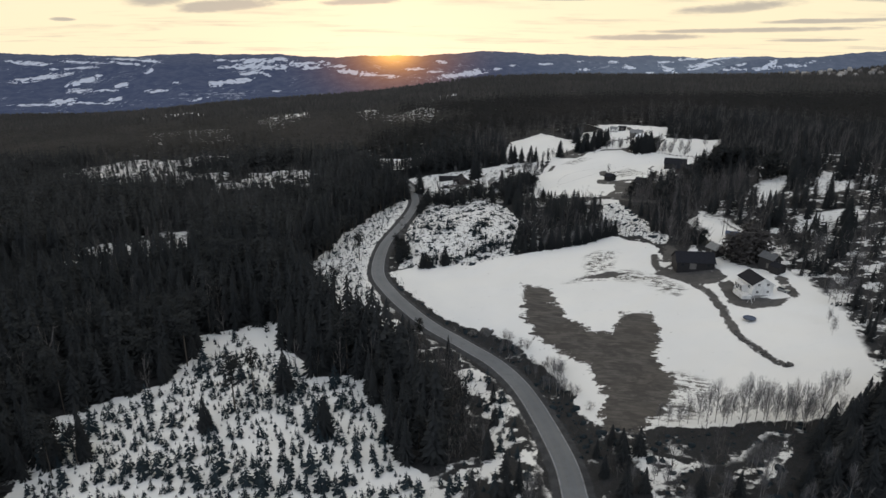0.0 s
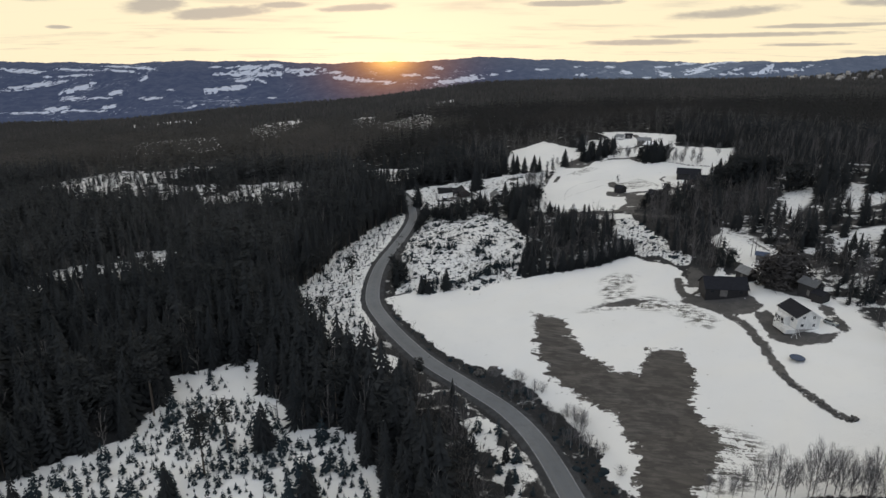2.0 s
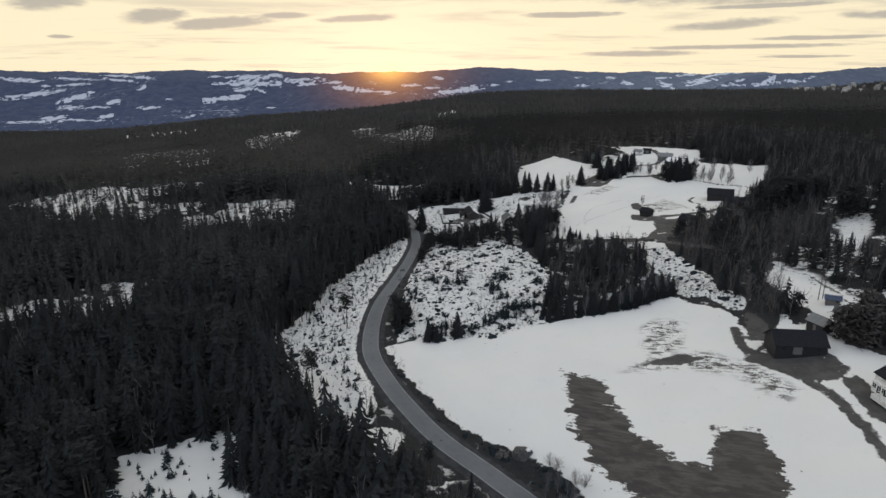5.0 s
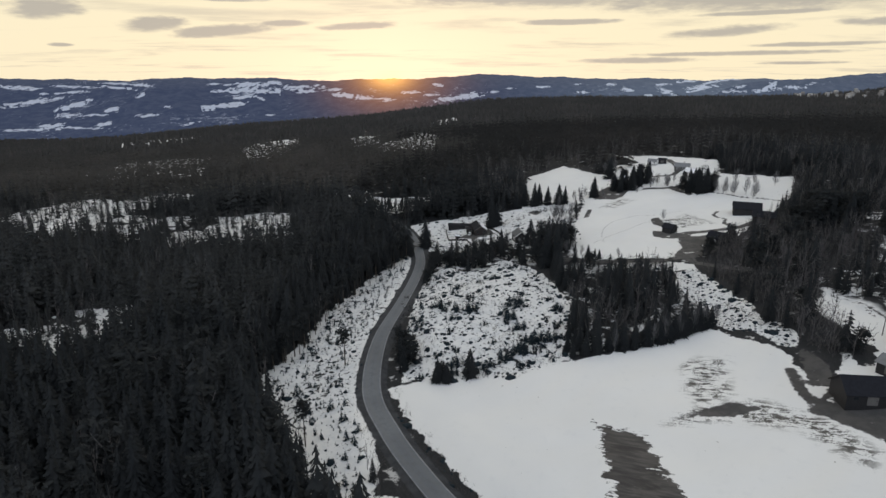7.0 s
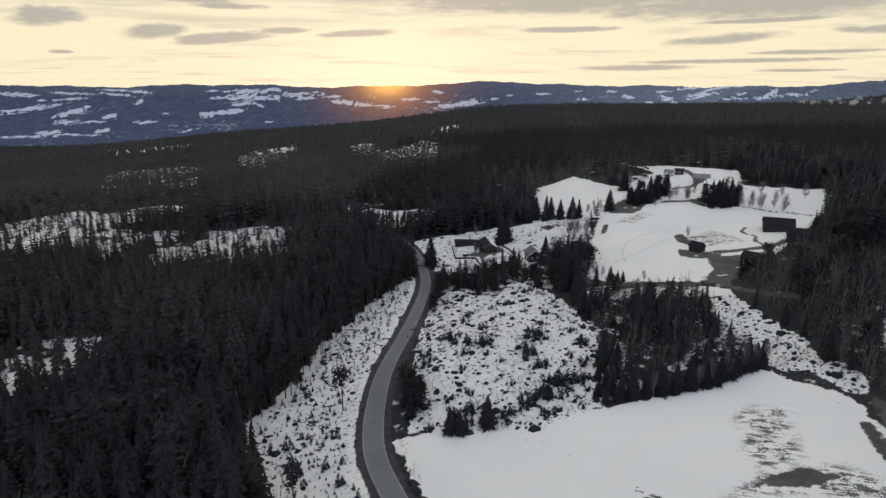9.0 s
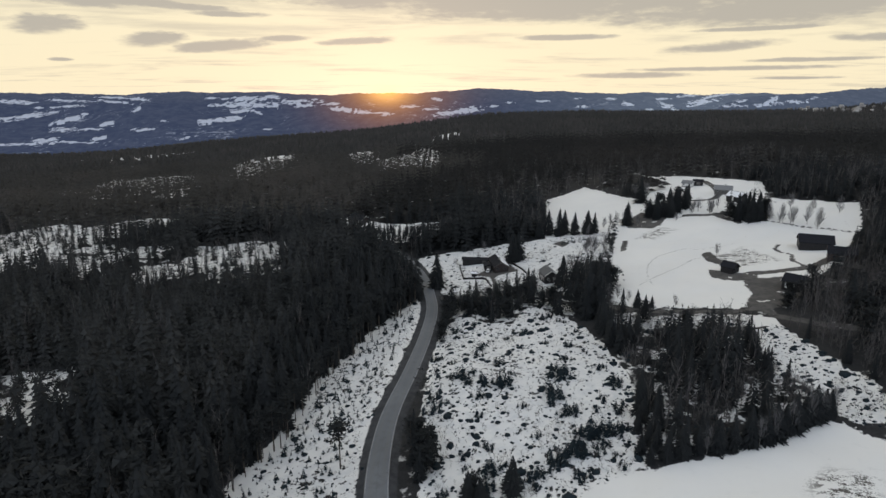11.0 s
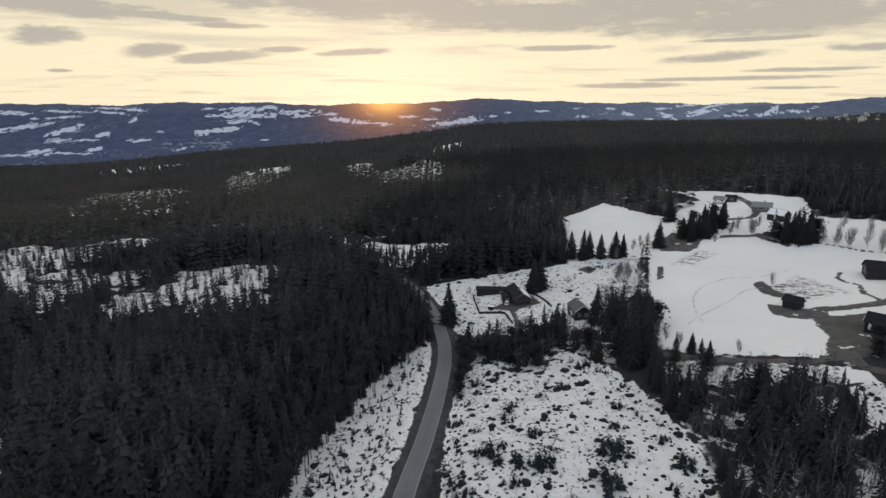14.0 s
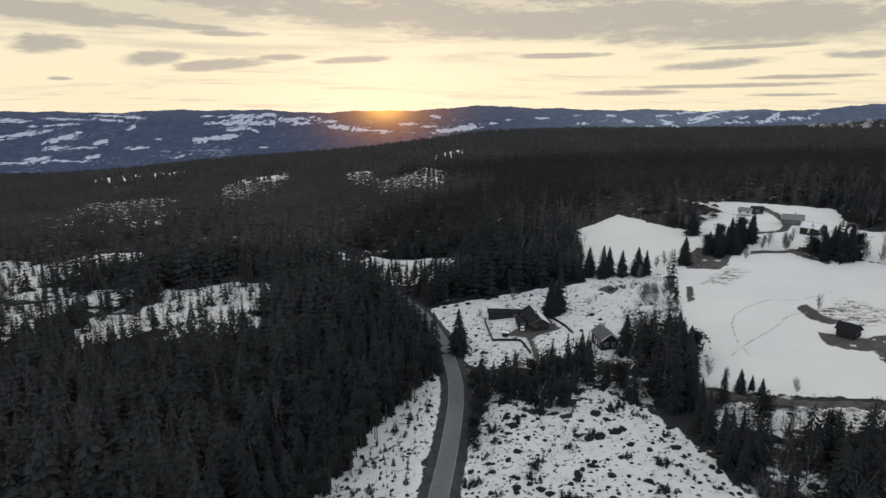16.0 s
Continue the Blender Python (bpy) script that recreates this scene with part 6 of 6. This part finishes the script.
def rock_mesh(seed, flat=0.7):
    gen = random.Random(seed)
    bm = bmesh.new()
    bmesh.ops.create_icosphere(bm, subdivisions=2, radius=0.5)
    for v in bm.verts:
        v.co *= 1 + 0.28 * noise.noise(v.co * 2.2 + Vector((seed * 7.1, 0, 0))) + gen.uniform(-0.05, 0.05)
        v.co.z *= flat
    me = bpy.data.meshes.new("rock")
    bm.to_mesh(me)
    bm.free()
    me.materials.append(STONE)
    return me


ROCKS = [rock_mesh(k) for k in range(4)]


def stone_heap(x, y, wide, deep, high, count, label):
    gen = random.Random(int(x * 10))
    root = new("stone_heap")
    root.matrix_basis = pose(x, y, level(x, y))
    for k in range(count):
        a, r = gen.uniform(0, 6.28), math.sqrt(gen.uniform(0, 1))
        px, py = math.cos(a) * r * wide / 2, math.sin(a) * r * deep / 2
        ob = part("stone", ROCKS[k % 4], root)
        s = gen.uniform(0.6, 1.5)
        ob.matrix_basis = pose(px, py, level(x + px, y + py) - level(x, y) + high * (1 - r) * gen.uniform(0.3, 0.9) + 0.15, gen.uniform(0, 60), gen.uniform(0, 60), gen.uniform(0, 360)) @ Matrix.Diagonal((s * 1.2, s, s, 1))
    return tagged(root, label, "stone heap")


def rock_outcrop(x, y, wide, deep, high, label):
    """A craggy hump of bedrock with a lens of old snow on it."""
    root = new("rock_outcrop")
    root.matrix_basis = pose(x, y, level(x, y))
    gen = random.Random(7)
    bm = bmesh.new()
    bmesh.ops.create_icosphere(bm, subdivisions=3, radius=1.0)
    ways = [(Vector((gen.gauss(0, 1), gen.gauss(0, 1), gen.gauss(0, 0.6))).normalized(), gen.uniform(0.55, 0.95)) for _ in range(22)]
    for v in bm.verts:
        for way, cut in ways:
            over = v.co.dot(way) - cut
            if over > 0:
                v.co -= way * over * 0.9
        v.co = Vector((v.co.x * wide / 2, v.co.y * deep / 2, v.co.z * high)) + Vector((gen.uniform(-0.1, 0.1), gen.uniform(-0.1, 0.1), gen.uniform(-0.12, 0.12)))
    part("rock", bm, root, "", STONE)
    bm = bmesh.new()
    bmesh.ops.create_icosphere(bm, subdivisions=2, radius=1.0)
    for v in bm.verts:
        v.co = Vector((v.co.x * 0.85 + gen.uniform(-0.12, 0.12), v.co.y * 0.6 + gen.uniform(-0.1, 0.1), v.co.z * 0.34))
    ob = part("snow_patch", bm, root, "lens of old snow", SNOW)
    ob.matrix_basis = pose(wide * 0.20, -deep * 0.16, high * 0.66, 14, 10, 30)
    return tagged(root, label, "rock")


def ditch_stones(line):
    gen = random.Random(5)
    root = new("stone_row")
    p = curve_through(line, 0.9)
    root.matrix_basis = pose(p[0][0], p[0][1], level(*p[0]))
    for k, (px, py) in enumerate(p):
        for _ in range(2):
            qx, qy = px + gen.uniform(-0.9, 0.9), py + gen.uniform(-0.6, 0.6)
            ob = part("stone", ROCKS[gen.randrange(4)], root)
            s = gen.uniform(0.5, 1.3)
            ob.matrix_basis = pose(qx - p[0][0], qy - p[0][1], level(qx, qy) - level(*p[0]) + 0.05, 0, 0, gen.uniform(0, 360)) @ Matrix.Diagonal((s, s, s, 1))
    return tagged(root, "row of dark stones and thawed earth beside a drainage ditch", "stone row")


def wall_run(line, high, thick):
    """The low dark garden wall round the yard."""
    root = new("garden_wall")
    root.matrix_basis = pose(line[0][0], line[0][1], level(*line[0]))
    for (ax, ay), (bx, by) in zip(line[:-1], line[1:]):
        count = max(1, int(math.hypot(bx - ax, by - ay) / 2.0))
        turn = math.degrees(math.atan2(by - ay, bx - ax))
        for k in range(count):
            px, py = ax + (bx - ax) * (k + 0.5) / count, ay + (by - ay) * (k + 0.5) / count
            seg = math.hypot(bx - ax, by - ay) / count
            ob = block("wall_section", root, DARK_WOOD, -seg / 2, seg / 2, -thick / 2, thick / 2, -0.5, high, 0.02)
            ob.matrix_basis = pose(px - line[0][0], py - line[0][1], level(px, py) - level(*line[0]), 0, 0, turn)
    return tagged(root, "low dark timber fence round a snowy garden", "fence")


white_house()
for cx, cy, ct in ((106.2, 201.5, 30), (106.6, 199.6, 80)):
    garden_chair(cx, cy, 16.9, ct)
building("barn", "long black-roofed dark timber barn beside a muddy yard", "barn", 102.0, 231.0, -7, 14.5, 8.4, 3.2, 3.2, DARK_WOOD, BLACK_ROOF, DARK_WOOD,
         [("s", -5, 2.2, 1.0, 0.8), ("s", 5.0, 2.2, 1.0, 0.8)], [("s", -1.0, 2.6, 2.8)], group="farm buildings")
building("storehouse", "dark log storehouse with a weathered grey roof", "storehouse", 115.0, 240.5, -72, 5.8, 4.5, 3.0, 1.8, DARK_WOOD, GREY_ROOF, GREY_WOOD, [("e", 0, 2.2, 0.7, 0.7)], [("s", 0, 1.0, 1.9)], group="farm buildings")
building("farmhouse", "tall dark brown farmhouse with a grey roof among trees", "house", 127.0, 220.0, -70, 6.2, 4.4, 4.2, 1.7, DARK_WOOD, SLATE_ROOF, GREY_WOOD, [("e", -1.2, 3.6, 0.9, 1.0), ("e", 1.2, 3.6, 0.9, 1.0), ("e", 0, 1.5, 0.9, 1.0)], [("s", 1, 1.0, 2.0)], chimney=0.5)
building("lean_to", "low dark lean-to shed below the brown farmhouse", "shed", 127.4, 214.6, -70, 3.8, 3.8, 2.6, 1.0, DARK_WOOD, BLACK_ROOF, DARK_WOOD, [], [("s", 0, 1.0, 1.8)])
building("shed", "small shed with a dark blue metal roof in the snow", "shed", 128.8, 256.5, -30, 4.2, 3.0, 2.0, 0.9, GREY_WOOD, BLUE_METAL, GREY_WOOD, [("s", 1.2, 1.5, 0.7, 0.7)], [("s", -0.6, 0.9, 1.9)])
building("cabin", "small black timber cabin on thawed ground beside a lane", "cabin", 111.6, 395.6, -58, 5.6, 4.8, 2.4, 1.8, DARK_WOOD, BLACK_ROOF, DARK_WOOD, [("e", -1.4, 1.6, 0.8, 0.8), ("e", 1.4, 1.6, 0.8, 0.8)], [("s", 0, 0.9, 1.9)])
building("barn", "long dark barn with a black roof on a pale foundation", "barn", 164.0, 421.0, -24, 14, 9, 3.1, 3.0, DARK_WOOD, BLACK_ROOF, DARK_WOOD, [("s", -5, 2.8, 1.0, 0.8), ("s", 0, 2.8, 1.0, 0.8), ("s", 5, 2.8, 1.0, 0.8)], [("w", 0, 3.0, 3.0)], base=0.5, group="farm buildings")
building("stable", "dark red stable with a black roof beside the lane", "stable", 161.5, 398.0, -30, 10.5, 7, 3.3, 2.5, RED_WOOD, BLACK_ROOF, RED_WOOD, [("s", -3, 1.9, 0.9, 0.9), ("s", 3, 1.9, 0.9, 0.9)], [("s", 0, 1.8, 2.2)], group="farm buildings")
building("shed", "small dark shed with a grey roof beside broad trees", "shed", 126.0, 246.5, -48, 4.4, 3.4, 2.2, 1.1, DARK_WOOD, SLATE_ROOF, GREY_WOOD, [("s", 1.2, 1.4, 0.6, 0.6)], [("s", -0.6, 0.9, 1.8)])
building("cottage", "dark timber cottage half hidden by trees below the lane", "cottage", 124.0, 367.5, -50, 8, 6.4, 3.0, 2.4, DARK_WOOD, BLACK_ROOF, WHITE_WOOD, [("e", -1.3, 1.8, 0.8, 0.9), ("e", 1.3, 1.8, 0.8, 0.9), ("s", 0.0, 1.8, 0.9, 0.9)], [("s", -2.4, 0.9, 2.0)])
building("bungalow", "long low brown house with a dark roof in a fenced garden", "house", 14.8, 438.0, -84, 16, 6.8, 2.7, 2.0, RED_WOOD, BLACK_ROOF, GREY_WOOD, [("e", -1.8, 1.5, 1.2, 1.0), ("e", 1.8, 1.5, 1.2, 1.0), ("s", -4, 1.5, 1.2, 1.0), ("s", 1, 1.5, 1.2, 1.0)], [("s", 4, 1.0, 2.0)], chimney=2.0, snow=0)
building("garage_row", "long flat dark outbuilding at the back of the garden", "outbuilding", 4.0, 448.5, -6, 13.5, 5, 2.5, 0.7, DARK_WOOD, BLACK_ROOF, DARK_WOOD, [("s", -4, 1.4, 0.8, 0.7), ("s", 0, 1.4, 0.8, 0.7)], [("s", 4.4, 2.0, 2.0)])
building("carport", "small dark carport between two buildings", "carport", 9.5, 437.5, -86, 5.5, 3.6, 2.3, 0.6, DARK_WOOD, BLACK_ROOF, DARK_WOOD, [], [("e", 0, 2.2, 1.8)])
building("playhouse", "tiny dark playhouse with snow on its roof", "playhouse", 2.2, 429.5, -20, 2.4, 2.0, 1.4, 0.6, DARK_WOOD, BLACK_ROOF, DARK_WOOD, [("s", 0.5, 0.9, 0.4, 0.4)], [("s", -0.5, 0.6, 1.2)], snow="both", base=0.1)
building("house", "dark timber house with a grey slate roof and white window frames", "house", 35.4, 411.0, -84, 9.5, 6.2, 3.6, 2.2, DARK_WOOD, SLATE_ROOF, WHITE_WOOD, [("e", -1.3, 1.9, 1.0, 1.1), ("e", 1.3, 1.9, 1.0, 1.1), ("s", -2, 1.7, 1.1, 1.0), ("s", 2.2, 1.7, 1.1, 1.0)], [("s", 0, 1.0, 2.0)], chimney=-1.5)
building("house", "weathered wooden house with a grey roof", "house", 168.0, 526.0, -28, 10, 7, 2.6, 2.2, GREY_WOOD, GREY_ROOF, WHITE_WOOD, [("s", -3, 1.6, 1.1, 1.0), ("s", 0, 1.6, 1.1, 1.0), ("s", 3, 1.6, 1.1, 1.0)], [("s", 4.2, 1.0, 2.0)], chimney=1.0, group="houses on the hill")
building("house", "dark house with patches of old snow on its roof", "house", 167.5, 507.0, -62, 9, 7.5, 2.8, 2.6, DARK_WOOD, GREY_ROOF, WHITE_WOOD, [("e", -2, 1.7, 1.0, 1.0), ("e", 2, 1.7, 1.0, 1.0)], [("s", 0, 1.0, 2.0)], snow="both", group="houses on the hill")
building("house", "small pale house among trees on the hill", "house", 156.0, 553.0, -40, 6.5, 5, 2.4, 1.6, WHITE_WOOD, GREY_ROOF, WHITE_WOOD, [("s", -2, 1.6, 0.9, 0.9), ("s", 2, 1.6, 0.9, 0.9)], [("s", 0, 0.9, 2.0)], group="houses on the hill")
building("garage", "small dark garage at the end of the drive", "garage", 163.5, 554.0, -20, 6, 5, 2.5, 1.2, DARK_WOOD, BLACK_ROOF, DARK_WOOD, [], [("s", 0, 2.4, 2.0)])
building("house", "dark-roofed house in a small forest glade", "house", -72.0, 566.0, -35, 13, 8, 2.8, 2.4, RED_WOOD, BLACK_ROOF, WHITE_WOOD, [("s", -3, 1.6, 1.0, 1.0), ("s", 3, 1.6, 1.0, 1.0)], [("s", 0, 1.0, 2.0)])

trampoline(101.4, 181.5)
car(121.5, 199.0, 115, CAR_PAINT, "silver parked car beside the white house")
car(9.2, 432.8, -100, WHITE_WOOD, "white parked car in front of a carport")
power_mast(128.1, 261.9, 20)
swing(108.0, 194.0, 40)
rock_outcrop(16.2, 202.2, 7.2, 5.8, 2.5, "craggy grey rock outcrop with old snow beside the road")
stone_heap(11.2, 202.6, 3.6, 2.6, 1.0, 24, "heap of dark stones and earth at the field's edge")
stone_heap(98.6, 152.4, 2.4, 1.6, 0.9, 9, "dark stones round the mouth of a drain")
ditch_stones([(94, 175), (95, 166), (96, 158), (98, 153)])
wall_run([(-4.5, 446), (-3.3, 425), (7.1, 423), (8.9, 410)], 0.9, 0.4)
wall_run([(20.5, 446), (26, 432), (27, 424)], 0.9, 0.4)
TRODDEN = material("trodden_snow", two_tone((0.30, 0.29, 0.28), (0.46, 0.46, 0.45), 0.9), 0.9)


def footprints(label, line):
    """A walked line of separate shallow prints in the snow."""
    gen = np.random.default_rng(int(line[0][0]))
    p = curve_through(line, 0.75)
    out = []
    for k, (x, y) in enumerate(p):
        if gen.uniform() < 0.18:
            continue
        x, y, r = x + gen.normal(0, 0.16), y + gen.normal(0, 0.16), gen.uniform(0.22, 0.42)
        a = np.arange(6) * np.pi / 3 + gen.uniform(0, 1)
        rim = np.stack([x + np.cos(a) * r * gen.uniform(0.7, 1.2, 6), y + np.sin(a) * r], -1)
        ring_z = ground_at(*rim.T) + 0.05
        v = np.vstack([[(x, y, ring_z.mean() + 0.01)], np.c_[rim, ring_z]])
        out.append((v, [(0, 1 + j, 1 + (j + 1) % 6) for j in range(6)]))
    me = fast_mesh("trail", *joined(out))
    me.materials.append(TRODDEN)
    return tagged(new("trail", me), label, "trail", kind="structure")


footprints("line of footprints trodden across the snowy meadow", [(76, 390), (79, 405), (87, 422), (104, 434), (114, 433), (124, 434), (134, 438)])
footprints("second line of footprints trodden across the snowy meadow", [(71, 391), (79, 398), (93, 407), (104, 417), (113, 420)])


def village():
    """Tiny houses on the far hillside beyond the forest."""
    gen = np.random.default_rng(3)
    out = []
    for _ in range(110):
        x, y = gen.uniform(1350, 2500), gen.uniform(2150, 2600)
        z, a, l, w, h = level(x, y) + gen.uniform(6, 12), gen.uniform(0, 3.1), gen.uniform(5, 9), gen.uniform(4, 6), gen.uniform(4, 7)
        c, s = math.cos(a), math.sin(a)
        v = [(-l, -w, -14), (l, -w, -14), (l, w, -14), (-l, w, -14), (-l, -w, h), (l, -w, h), (l, w, h), (-l, w, h), (-l, 0, h + 4), (l, 0, h + 4)]
        f = [(0, 1, 5), (0, 5, 4), (2, 3, 7), (2, 7, 6), (3, 0, 4), (3, 4, 7), (1, 2, 6), (1, 6, 5), (4, 5, 9), (4, 9, 8), (6, 7, 8), (6, 8, 9), (4, 8, 7), (5, 6, 9)]
        out.append(([(x + p * c - q * s, y + p * s + q * c, z + r) for p, q, r in v], f))
    me = fast_mesh("village", *joined(out))
    me.materials.append(material("far_house_walls", lambda n, p: n.mix(n.add("NewGeometry").outputs["Random Per Island"], (0.10, 0.09, 0.085), (0.45, 0.43, 0.40)), 0.8))
    return tagged(new("village", me), "scattered pale houses of a distant village on the hillside", "village", kind="stuff")


village()
